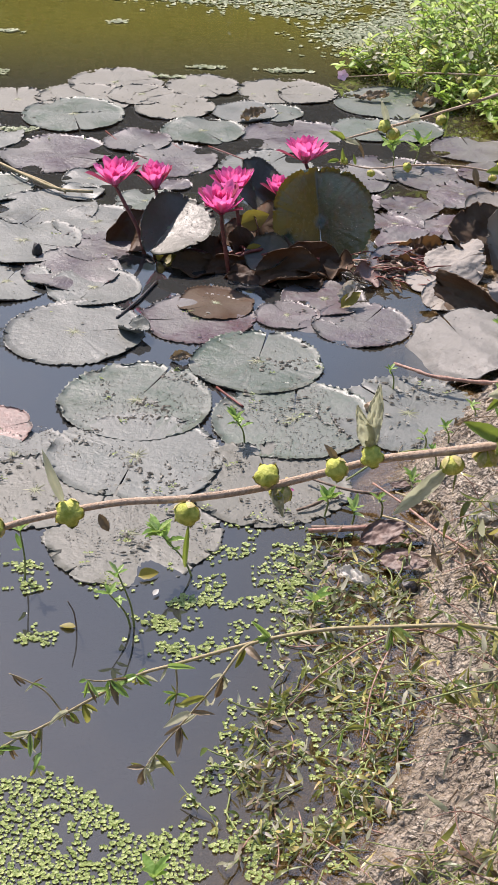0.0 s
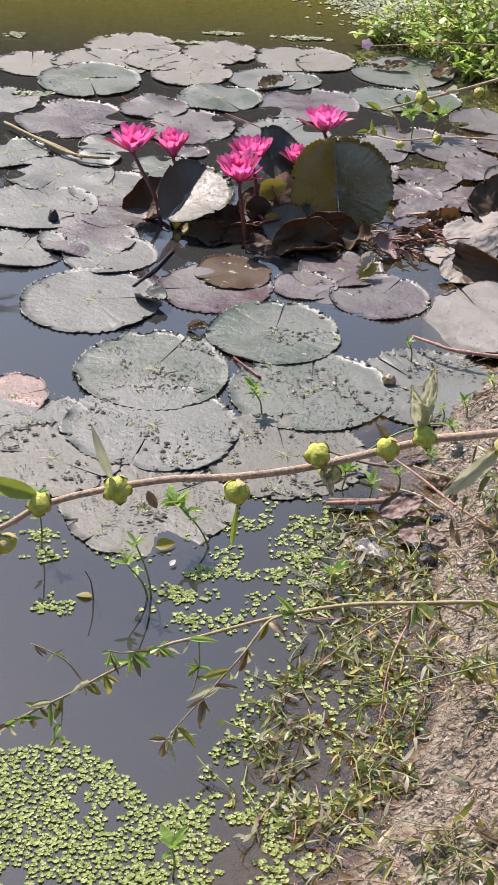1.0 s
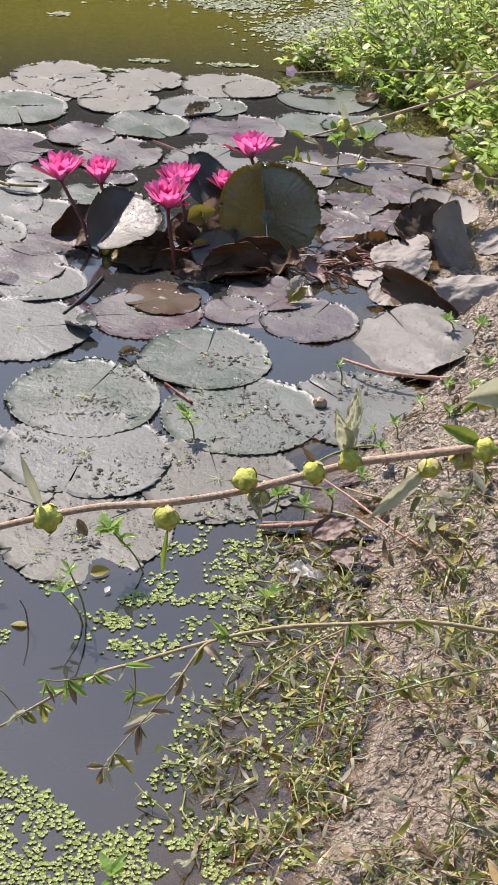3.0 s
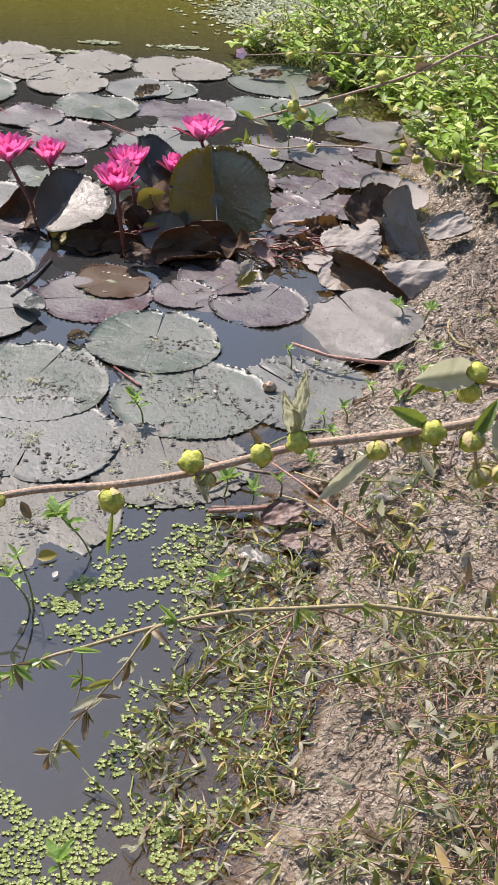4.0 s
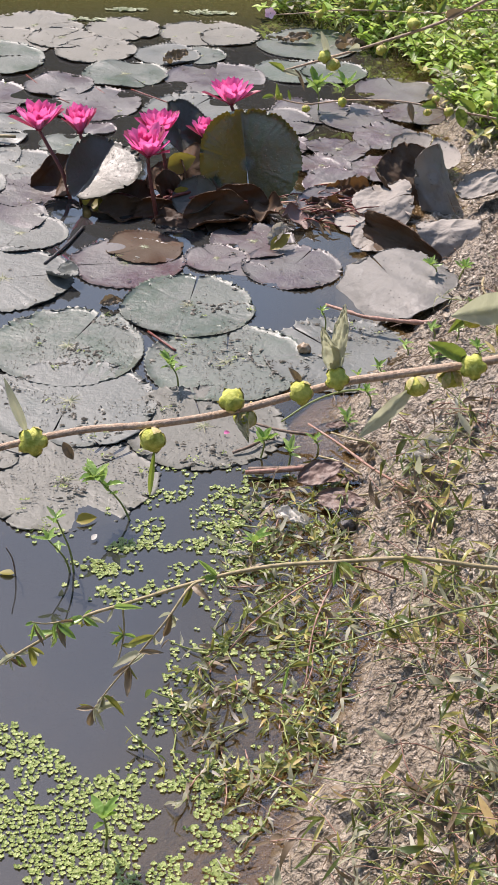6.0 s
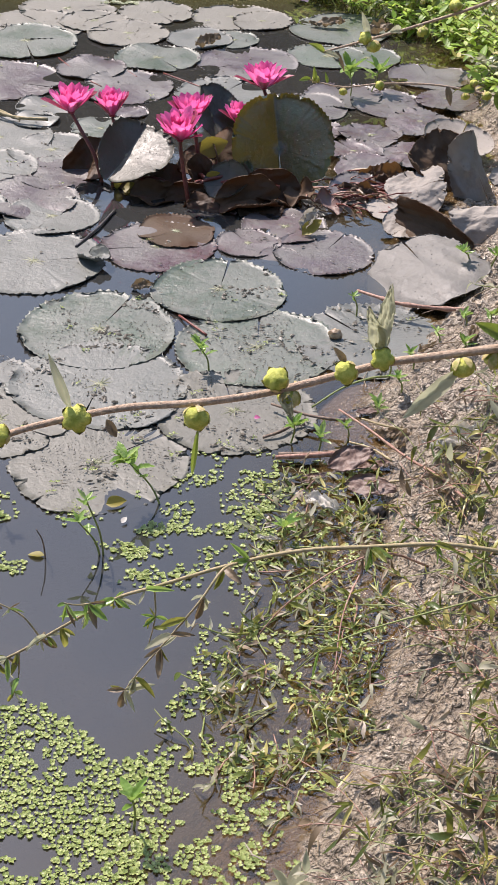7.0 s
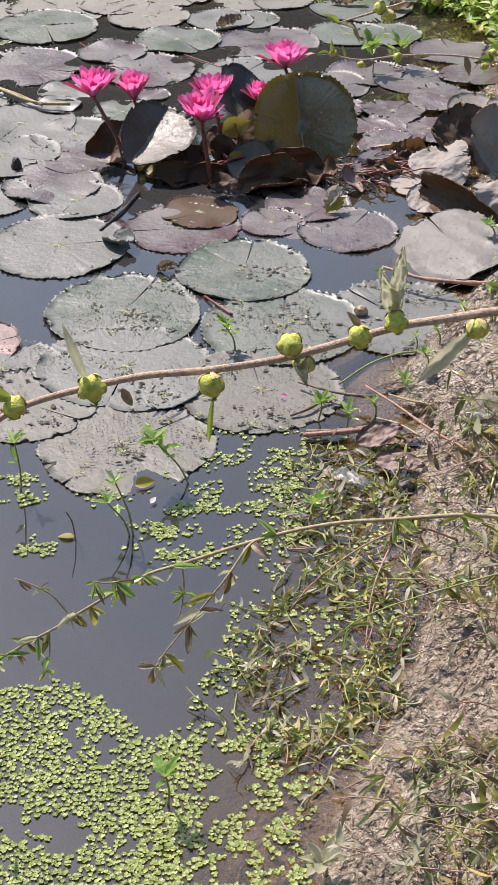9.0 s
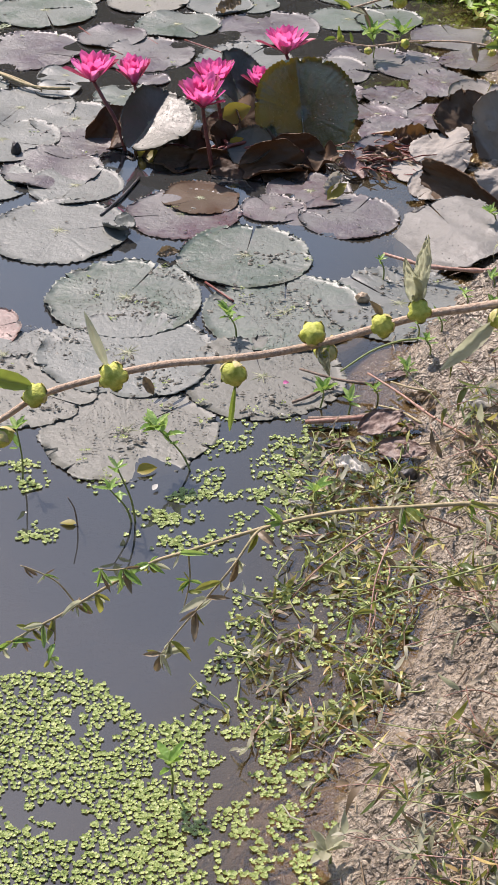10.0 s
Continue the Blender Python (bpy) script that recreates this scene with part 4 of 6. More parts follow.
def stalk_litter():
    """Rotting red-brown stalks and torn strips heaped in the shallows."""
    heap = Heap()
    r = random.Random(31)
    for i in range(95):
        x, y = r.gauss(0.285, 0.055), r.gauss(3.325, 0.045)
        th, l = r.gauss(-0.5, 0.6), r.uniform(0.03, 0.09)
        a = Vector((x, y, r.uniform(0.004, 0.020)))
        b = a + Vector((math.cos(th) * l, math.sin(th) * l * 0.7, r.uniform(-0.008, 0.014)))
        b.z = max(b.z, 0.003)
        v, f = tube([a, (a + b) / 2 + Vector((r.uniform(-0.006, 0.006), 0, 0.005)), b], [0.0014, 0.0019, 0.0010], 5)
        heap.add(v, f, r.choice((0, 0, 1)))
        if i % 3 == 0:
            scatter_leaf(heap, r, a, b - a, l, l * 0.3, 2)
    return heap.mesh("stalk_litter", [STALK, STEM_RED, LEAF_DRY])


thing("stalk_litter", "rotting red-brown stalks heaped in the shallows", "litter", kind="stuff", mesh=stalk_litter())
rolled_scrap((0.150, 3.115, 0.010), (0.5, 0.2, 0.7), (-0.5, -0.6, 0.5), 0.055, 0.045, PALE, "bleached curled leaf on the water")
small_leaf("yellow_leaf", (0.150, 3.095, 0.006), (0.6, 0.4, 0.4), (0, -0.6, 0.7), 0.06, 0.03, YELLOW, "yellowed leaf beside a bleached one", fold=0.5)
rolled_scrap((0.105, 3.335, 0.02), (0.6, 0, 0.5), (0, -1, 0.3), 0.03, 0.025, PALE, "small white scrap by the lily clump")
rolled_scrap((-0.120, 4.365, 0.012), (1, 0.2, 0.2), (0, -0.5, 1), 0.075, 0.06, LEAF_DRY, "curled dry leaf on a lily pad")
rolled_scrap((0.22, 4.58, 0.012), (1, -0.1, 0.1), (0, -0.3, 1), 0.10, 0.05, LEAF_DRY, "pale dry leaf on a lily pad")
rolled_scrap((0.39, 4.53, 0.012), (1, -0.3, 0.2), (0, -0.3, 1), 0.09, 0.06, LEAF_DRY, "dark curled leaf on a lily pad")
rolled_scrap((-0.200, 2.832, 0.008), (1, 0.1, 0.1), (0, -0.4, 1), 0.045, 0.030, LEAF_DRY, "small yellow-brown leaf floating between the pads")
rolled_scrap((0.345, 2.195, 0.050), (0.9, 0.3, 0.3), (0, -0.4, 1), 0.085, 0.055, PALE, "crumpled pale grey dead leaf on the mud")
rolled_scrap((0.325, 2.215, 0.045), (0.8, -0.5, 0.3), (0, -0.4, 1), 0.075, 0.040, PALE, "crumpled pale grey dead leaf on the mud")
rolled_scrap((0.165, 2.185, 0.012), (0.9, 0.2, 0.3), (0, -0.4, 1), 0.080, 0.060, LEAF_ROT, "wet brown dead leaf at the water's edge")
rolled_scrap((0.190, 2.140, 0.012), (0.9, -0.3, 0.1), (0, -0.4, 1), 0.085, 0.055, LEAF_ROT, "wet brown dead leaf at the water's edge")
rolled_scrap((0.128, 2.092, 0.016), (0.7, -0.6, 0.12), (0.1, -0.4, 1), 0.062, 0.036, PALE, "bleached crumpled leaf at the water's edge")
rolled_scrap((0.050, 1.995, 0.008), (0.9, -0.4, 0.2), (0, -0.4, 1), 0.038, 0.016, PALE, "white scrap of leaf on the water")
rolled_scrap((0.450, 1.925, 0.110), (0.3, 0.4, 0.6), (-0.5, -0.6, 0.5), 0.030, 0.024, PALE, "bleached seed head on the mud")


def clod(p, size, seed, mat, label, name="clod"):
    bm = bmesh.new()
    bmesh.ops.create_icosphere(bm, subdivisions=3, radius=1.0)
    for v in bm.verts:
        k = 1 + 0.35 * noise.noise(v.co * 1.7 + Vector((seed, 0, 0))) + 0.15 * noise.noise(v.co * 4.5 + Vector((0, seed, 0)))
        v.co = Vector((v.co.x * size[0], v.co.y * size[1], v.co.z * size[2])) * k
    me = bpy.data.meshes.new(name)
    bm.to_mesh(me)
    bm.free()
    me.materials.append(mat)
    me.polygons.foreach_set("use_smooth", [True] * len(me.polygons))
    return thing(name, label, "clod", Matrix.Translation(Vector(p)), mesh=me)


clod((0.236, 2.069, 0.006), (0.019, 0.014, 0.012), 3.0, SHELL, "black wet clod in shallow water")
clod((-0.553, 3.350, 0.012), (0.011, 0.009, 0.020), 5.0, SHELL, "small dark stub standing on a lily pad")
clod((0.200, 2.645, 0.010), (0.012, 0.010, 0.011), 7.0, plain_material("snail_shell_brown", (0.16, 0.10, 0.05), (0.42, 0.33, 0.22), 90, 0.45), "small brown snail shell on a lily pad", "snail_shell")


def stick(name, label, pts, r0, r1, mat, knots=()):
    path = bend(pts, 5)
    n = len(path)
    radii = [r0 + (r1 - r0) * i / (n - 1) for i in range(n)]
    for k in knots:
        radii[int(k * (n - 1))] *= 1.45
    v, f = tube(path, radii, 8)
    return thing(name, label, "stick", mesh=mesh_from(name, v, f, mat))


stick("red_stalk", "reddish jointed stalk lying by the mud", [(0.250, 2.795, 0.028), (0.290, 2.755, 0.034), (0.329, 2.730, 0.034), (0.419, 2.712, 0.034), (0.470, 2.705, 0.040)], 0.0030, 0.0042, STEM_RED, (0.3, 0.55, 0.75))
stick("stick", "brown stick lying at the water's edge", [(0.085, 2.225, 0.010), (0.150, 2.222, 0.014), (0.215, 2.232, 0.018)], 0.004, 0.005, STICK)
stick("stick", "grey bent stick on the mud", [(0.190, 2.330, 0.035), (0.240, 2.264, 0.035), (0.286, 2.176, 0.045), (0.333, 2.093, 0.060), (0.36, 2.00, 0.085)], 0.0018, 0.0026, STEM_RED, (0.4, 0.7))
stick("stick", "thin twig half sunk in the mud", [(0.075, 2.377, 0.015), (0.14, 2.33, 0.022), (0.20, 2.315, 0.022)], 0.0022, 0.0030, STICK)
stick("dead_stalk", "dead straw-coloured stalk across the pads", [(-0.780, 3.960, 0.018), (-0.651, 3.816, 0.022), (-0.560, 3.740, 0.018), (-0.470, 3.730, 0.016)], 0.0036, 0.0042, VINE)
stick("dead_stalk", "dead straw-coloured stalk across the pads", [(-0.720, 3.900, 0.014), (-0.620, 3.800, 0.020), (-0.540, 3.725, 0.016)], 0.0028, 0.0034, VINE)
for pts in ([(-0.50, 4.25, 0.001), (-0.42, 4.10, 0.001), (-0.36, 4.02, 0.001)], [(-0.20, 4.14, 0.001), (-0.12, 4.06, 0.001), (-0.06, 4.00, 0.001)],
            [(-0.33, 4.20, 0.001), (-0.27, 4.10, 0.001)], [(-0.50, 4.60, 0.001), (-0.40, 4.50, 0.001), (-0.33, 4.40, 0.001)]):
    stick("leaf_stalk", "brown lily leaf stalk at the surface", pts if len(pts) > 2 else [pts[0], ((pts[0][0] + pts[1][0]) / 2, (pts[0][1] + pts[1][1]) / 2, 0.001), pts[1]], 0.0022, 0.0022, STALK)
stick("leaf_stalk", "dark lily stalk between the pads", [(-0.262, 3.215, 0.004), (-0.290, 3.12, 0.005), (-0.330, 3.02, 0.004)], 0.0032, 0.0032, SHELL)
stick("leaf_stalk", "dark red stalk between two pads", [(-0.10, 2.72, 0.004), (-0.075, 2.678, 0.008), (-0.045, 2.64, 0.006)], 0.0025, 0.0025, STALK)
stick("twig", "thin dark twig standing in the water", [(-0.270, 1.946, -0.03), (-0.272, 1.94, 0.03), (-0.279, 1.93, 0.062)], 0.0015, 0.0009, STICK)
small_leaf("yellow_leaf", (-0.272, 1.945, 0.003), (-1, 0.1, 0.1), (0, 0, 1), 0.026, 0.014, YELLOW, "small yellow-brown leaf caught on a twig")


# litter where the pads meet the mud
stick("stick", "reddish brown stick lying in shallow water", [(0.080, 2.212, 0.012), (0.140, 2.215, 0.015), (0.200, 2.228, 0.014)], 0.0042, 0.0052, STEM_RED)
stick("stick", "dark curved stick on a lily pad's edge", [(0.060, 2.282, 0.006), (0.090, 2.296, 0.010), (0.112, 2.318, 0.010), (0.132, 2.325, 0.008)], 0.0026, 0.0034, STICK)
stick("stick", "thin bent stem over the shallows", [(0.146, 2.377, 0.010), (0.200, 2.405, 0.034), (0.250, 2.430, 0.040), (0.285, 2.455, 0.030)], 0.0016, 0.0022, STEM_GREEN)
stick("stick", "pale straw on wet mud", [(0.230, 2.330, 0.018), (0.262, 2.300, 0.024), (0.300, 2.290, 0.022)], 0.0016, 0.0020, VINE)
stick("stick", "pale straw on wet mud", [(0.205, 2.260, 0.014), (0.240, 2.235, 0.018), (0.270, 2.190, 0.024)], 0.0018, 0.0022, VINE)
stick("stick", "pale straw on wet mud", [(0.262, 2.128, 0.024), (0.290, 2.126, 0.030), (0.312, 2.132, 0.034)], 0.0020, 0.0024, VINE)
stick("stick", "pale bent stalk on the crusted mud", [(0.560, 2.800, 0.088), (0.548, 2.740, 0.096), (0.560, 2.690, 0.092), (0.590, 2.670, 0.092)], 0.0022, 0.0028, VINE)
stick("stick", "dark root in the mud", [(0.330, 2.420, 0.030), (0.370, 2.400, 0.042), (0.400, 2.370, 0.046), (0.412, 2.330, 0.050)], 0.0022, 0.0030, STICK)
for x, y, d, l, w, mat, lab in ((0.215, 2.195, (1, 0.3, 0.1), 0.060, 0.035, LEAF_ROT, "torn brown leaf in the shallow water"), (0.175, 2.235, (0.6, -0.8, 0.1), 0.050, 0.030, LEAF_ROT, "torn brown leaf in the shallow water"),
                                (0.250, 2.300, (1, -0.2, 0.1), 0.055, 0.030, LEAF_DRY, "dry leaf on wet mud"), (0.285, 2.245, (0.5, 0.8, 0.1), 0.045, 0.028, LEAF_DRY, "dry leaf on wet mud"),
                                (0.120, 2.150, (1, 0.5, 0.1), 0.045, 0.028, LEAF_ROT, "torn brown leaf in the shallow water"), (0.225, 2.370, (1, 0.1, 0.1), 0.040, 0.026, LEAF_ROT, "torn brown leaf in the shallow water"),
                                (0.350, 2.560, (1, 0.4, 0.1), 0.050, 0.030, LEAF_DRY, "dry leaf on wet mud"), (0.430, 2.480, (0.3, 1, 0.1), 0.045, 0.028, LEAF_DRY, "dry leaf on wet mud")):
    rolled_scrap((x, y, max(ground_height(x, y), 0.0) + 0.006), d, (0, -0.3, 1), l, w, mat, lab)


# ---- small plants in the water ----
def water_sprout(root, top, leaves, size, seed, label, mat=LEAF_SPROUT):
    """An upright shoot with a tuft of leaves and a few lower ones."""
    rnd = random.Random(seed)
    root, top = Vector(root), Vector(top)
    base = thing("water_sprout", label, "water plant", Matrix.Translation(root), group="shoots in the water")
    rel = top - root
    path = bend([Vector((0, 0, -0.02)), rel * 0.4 + Vector((0.004, 0, 0)), rel], 5)
    v, f = tube(path, [0.0020 - 0.0009 * i / len(path) for i in range(len(path))], 6)
    part("stem", mesh_from("stem", v, f, STEM_GREEN), base)
    for i in range(leaves):
        u = 1.0 if i < leaves * 0.65 else rnd.uniform(0.55, 0.95)
        th = i * 2.4 + rnd.uniform(-0.3, 0.3)
        d = Vector((math.cos(th), math.sin(th), rnd.uniform(0.2, 1.2) if u == 1 else rnd.uniform(0.1, 0.7)))
        l = size * rnd.uniform(0.7, 1.15)
        part("leaf", mesh_from("leaf", *crinkled(l, l * 0.40, rnd.uniform(0.3, 0.7), rnd.uniform(-0.6, 0.4), rnd.uniform(0, 40)), mat), base, "", frame_of(rel * u, d))
    return base


water_sprout((-0.100, 2.090, 0), (-0.158, 2.09, 0.083), 15, 0.036, 1, "small green shoot with narrow leaves rising from the water")
water_sprout((-0.037, 2.511, 0.008), (-0.055, 2.515, 0.050), 14, 0.026, 2, "small green shoot growing between the pads")
water_sprout((-0.187, 1.955, 0), (-0.218, 1.94, 0.070), 7, 0.022, 3, "thin green shoot rising from the water")
water_sprout((-0.183, 1.955, 0), (-0.205, 1.945, 0.105), 5, 0.022, 4, "thin green shoot rising from the water")
water_sprout((-0.372, 2.070, 0), (-0.370, 2.06, 0.098), 8, 0.024, 5, "thin green shoot rising from the water")
water_sprout((0.105, 2.275, 0.010), (0.112, 2.27, 0.040), 9, 0.028, 6, "small round-leaved green shoot at the water's edge")
water_sprout((0.245, 2.735, 0.008), (0.238, 2.735, 0.045), 7, 0.016, 7, "tiny green shoot on a lily pad")
water_sprout((0.29, 2.50, 0.012), (0.290, 2.50, 0.035), 5, 0.018, 8, "tiny green shoot at the mud's edge")
water_sprout((0.480, 2.890, 0.055), (0.466, 2.875, 0.080), 12, 0.022, 9, "small green shoot by a stranded leaf")
water_sprout((0.520, 2.860, 0.07), (0.530, 2.845, 0.090), 12, 0.022, 10, "small green shoot by a stranded leaf")
water_sprout((0.305, 3.99, 0.010), (0.30, 3.99, 0.07), 12, 0.05, 11, "green tuft growing among the far pads")
water_sprout((0.36, 4.02, 0.010), (0.38, 4.02, 0.06), 10, 0.05, 12, "green tuft growing among the far pads")
for i, (x, y, s) in enumerate(((0.255, 2.365, 0.024), (0.300, 2.385, 0.022), (0.150, 2.255, 0.024), (0.205, 2.300, 0.020), (0.085, 1.998, 0.030), (0.330, 2.480, 0.020), (0.415, 2.480, 0.022), (0.385, 2.560, 0.018), (0.470, 2.560, 0.022), (0.445, 2.640, 0.020), (0.520, 2.700, 0.022), (0.495, 2.440, 0.022))):
    z = max(ground_height(x, y), 0.0)
    water_sprout((x, y, z), (x + 0.006 * (-1) ** i, y, z + 0.022 + 0.004 * (i % 3)), 7, s, 30 + i, "small green herb sprouting at the mud's edge")
water_sprout((-0.105, 1.41, 0.0), (-0.102, 1.40, 0.06), 8, 0.030, 13, "small green shoot among duckweed")


water_sprout((0.083, 1.300, 0.004), (0.080, 1.295, 0.028), 8, 0.038, 14, "pale green sprig with long narrow leaves at the water's edge", LEAF_GREY)
small_leaf("yellow_leaf", (-0.190, 2.078, 0.005), (1, 0.2, 0.25), (0, -0.6, 0.8), 0.034, 0.020, YELLOW, "yellow-brown curled leaf at a shoot's foot", fold=0.5, curl=0.6)
small_leaf("pale_leaf", (-0.162, 2.030, 0.004), (0.3, 0.5, 0.2), (0, -0.4, 1), 0.015, 0.009, PALE, "small white leaf floating on the water", fold=0.3)
stick("grass_blade", "dark green grass blade across the duckweed", [(-0.360, 1.405, 0.006), (-0.335, 1.448, 0.012), (-0.312, 1.490, 0.006)], 0.0016, 0.0010, STEM_GREEN)
stick("grass_blade", "dark green grass blade across the duckweed", [(-0.345, 1.325, 0.006), (-0.325, 1.353, 0.010), (-0.307, 1.374, 0.006)], 0.0016, 0.0010, STEM_GREEN)

# ---- fruiting branches over the water ----
def fruit_mesh():
    v, f = [], []
    nu, nv = 20, 12
    for j in range(nv + 1):
        ph = math.pi * j / nv
        for i in range(nu):
            th = 2 * math.pi * i / nu
            r = 0.88 + 0.24 * abs(math.cos(2.5 * th)) ** 0.6 * math.sin(ph)
            v.append((r * math.sin(ph) * math.cos(th), r * math.sin(ph) * math.sin(th), 0.88 * math.cos(ph) - 0.10 * math.exp(-(ph / 0.35) ** 2)))
    for j in range(nv):
        for i in range(nu):
            a, b = j * nu + i, j * nu + (i + 1) % nu
            f.append((a, a + nu, b + nu, b))
    return mesh_from("fruit", v, f, FRUIT)


def calyx_mesh():
    heap = Heap()
    for i in range(5):
        th = 2 * math.pi * i / 5
        v = []
        for k in range(5):
            ph = math.pi * (0.98 - 0.62 * k / 4)
            w = (0.16, 0.50, 0.52, 0.34, 0.03)[k]
            for s in (-1, 0, 1):
                a = th + s * w * 0.9
                r = 1.12 + 0.16 * (k == 4) + 0.05 * (s == 0)
                v.append((r * math.sin(ph) * math.cos(a), r * math.sin(ph) * math.sin(a), 0.95 * math.cos(ph)))
        heap.add(v, [(k * 3 + s, k * 3 + 3 + s, k * 3 + 4 + s, k * 3 + 1 + s) for k in range(4) for s in (0, 1)])
    v, f = tube([(0, 0, -0.85), (0, 0, -1.6)], [0.22, 0.16], 6)
    heap.add(v, f)
    return heap.mesh("calyx", [CALYX])


FRUIT_MESH, CALYX_MESH = fruit_mesh(), calyx_mesh()


def fruiting_branch(label, pts, r0, r1, fruits, leaves, seed, fruit_r=0.0064, mat=BRANCH, lift=0.0):
    """pts: the stem, from its foot in the bank to its tip. fruits: places. leaves: (base, tip, width, kind)."""
    rnd = random.Random(seed)
    pts = [pts[0]] + [(x, y, z + 0.45 * lift) for x, y, z in pts[1:]]
    fruits = [(x, y, z + lift) for x, y, z in fruits]
    leaves = [((*a[:2], a[2] + 0.8 * lift), (*b[:2], b[2] + 0.8 * lift), w, k) for a, b, w, k in leaves]
    foot = Vector(pts[0])
    base = thing("fruiting_branch", label, "branch", Matrix.Translation(foot), group="weed stems with fruits")
    path = bend([Vector(p) - foot for p in pts], 6)
    n = len(path)
    radii = [(r0 + (r1 - r0) * i / (n - 1)) * (1 + 0.12 * noise.noise((i * 0.9, seed, 0))) for i in range(n)]
    v, f = tube(path, radii, 9)
    part("stem", mesh_from("stem", v, f, mat), base)
    for p in fruits:
        rel = Vector(p) - foot
        near = min(path, key=lambda q: (q - rel).length)
        axis = (rel - near)
        if axis.length < 0.003:
            axis = Vector((rnd.uniform(-0.4, 0.4), -0.6, -0.7))
        axis = axis.normalized() + Vector((rnd.uniform(-0.3, 0.3), rnd.uniform(-0.5, 0.1), rnd.uniform(-0.3, 0.3)))
        s = fruit_r * rnd.uniform(0.88, 1.12)
        m = Matrix.Translation(rel) @ axis.normalized().to_track_quat("Z", "Y").to_matrix().to_4x4() @ Matrix.Diagonal((s, s, s, 1))
        ob = part("fruit", FRUIT_MESH, base, "ribbed yellow-green fruit", m)
        part("calyx", CALYX_MESH, ob)
        if (rel - near).length > s:
            v, f = tube([near, (near + rel) / 2 + Vector((0, 0, 0.001)), rel - axis.normalized() * s * 0.9], 0.0011, 5)
            part("fruit_stalk", mesh_from("fruit_stalk", v, f, mat), base)
    for a, b, width, kind in leaves:
        a, b = Vector(a) - foot, Vector(b) - foot
        mm = {"green": LEAF_BRANCH, "grey": LEAF_GREY, "curled": LEAF_GREY, "dry": LEAF_DRY}[kind]
        l = (b - a).length
        v, f = crumpled(l, width * 1.4, rnd.uniform(0, 50), 0.15) if kind == "curled" else crinkled(l, width * 1.25, rnd.uniform(0.5, 1.0), rnd.uniform(0.15, 0.7), rnd.uniform(0, 40))
        part("leaf", mesh_from("leaf", v, f, mm), base, {"green": "green leaf", "grey": "grey-green downy leaf", "curled": "curled grey-green leaf", "dry": "withered leaf"}[kind],
             frame_of(a, b - a, (rnd.uniform(-0.2, 0.2), -0.8, 0.6)))
    return base


fruiting_branch("long brown weed branch with round green fruits over the water",
                [(0.46, 0.90, ground_height(0.46, 0.9) - 0.02), (0.44, 0.89, 0.60), (0.36, 0.87, 0.92), (0.28, 0.85, 1.002), (0.214, 0.83, 1.006), (0.165, 0.82, 0.998), (0.110, 0.82, 0.988),
                 (0.084, 0.82, 0.983), (0.031, 0.81, 0.972), (-0.009, 0.79, 0.976), (-0.047, 0.79, 0.972), (-0.090, 0.788, 0.962), (-0.112, 0.786, 0.954), (-0.129, 0.786, 0.942), (-0.147, 0.786, 0.933), (-0.175, 0.786, 0.924)],
                0.0028, 0.0014,
                [(-0.110, 0.783, 0.955), (-0.070, 0.783, 0.966), (-0.010, 0.782, 0.968), (-0.141, 0.785, 0.928), (-0.129, 0.785, 0.928), (0.030, 0.805, 0.978), (0.037, 0.812, 0.963), (0.066, 0.815, 0.977),
                 (0.084, 0.812, 0.987), (0.126, 0.815, 0.981), (0.144, 0.822, 0.983), (0.153, 0.810, 0.996), (0.175, 0.815, 0.988), (0.183, 0.82, 0.964), (0.195, 0.82, 0.965)],
                [((0.083, 0.815, 0.990), (0.075, 0.812, 1.018), 0.0080, "curled"), ((0.083, 0.817, 0.992), (0.086, 0.815, 1.029), 0.0095, "curled"), ((0.124, 0.815, 0.981), (0.096, 0.80, 0.960), 0.008, "grey"),
                 ((0.150, 0.815, 0.999), (0.131, 0.81, 1.011), 0.008, "green"), ((0.186, 0.815, 1.002), (0.196, 0.80, 0.980), 0.013, "grey"), ((0.034, 0.81, 0.970), (0.039, 0.80, 0.957), 0.006, "curled"),
                 ((-0.009, 0.782, 0.964), (-0.014, 0.785, 0.920), 0.0028, "green"), ((-0.111, 0.785, 0.960), (-0.142, 0.780, 0.972), 0.010, "green"), ((-0.073, 0.785, 0.972), (-0.082, 0.785, 1.001), 0.005, "grey"),
                 ((-0.140, 0.785, 0.922), (-0.145, 0.783, 0.897), 0.006, "grey"), ((0.175, 0.815, 0.992), (0.187, 0.82, 1.012), 0.008, "green"), ((0.066, 0.82, 0.981), (0.060, 0.82, 0.990), 0.004, "dry"),
                 ((-0.055, 0.785, 0.966), (-0.050, 0.782, 0.957), 0.005, "dry")], 1, lift=0.0065)
fruiting_branch("short side branch with a downy leaf and green fruits",
                [(0.50, 0.93, ground_height(0.50, 0.93) - 0.02), (0.46, 0.92, 0.70), (0.34, 0.89, 0.97), (0.25, 0.865, 0.998), (0.204, 0.86, 1.001), (0.176, 0.86, 1.005), (0.159, 0.86, 1.006), (0.147, 0.858, 1.000)],
                0.0028, 0.0009, [(0.160, 0.855, 1.002), (0.178, 0.852, 0.998), (0.182, 0.856, 1.008)],
                [((0.180, 0.858, 1.008), (0.148, 0.84, 1.013), 0.017, "grey"), ((0.159, 0.858, 1.005), (0.146, 0.852, 0.996), 0.005, "green")], 2, lift=0.005)
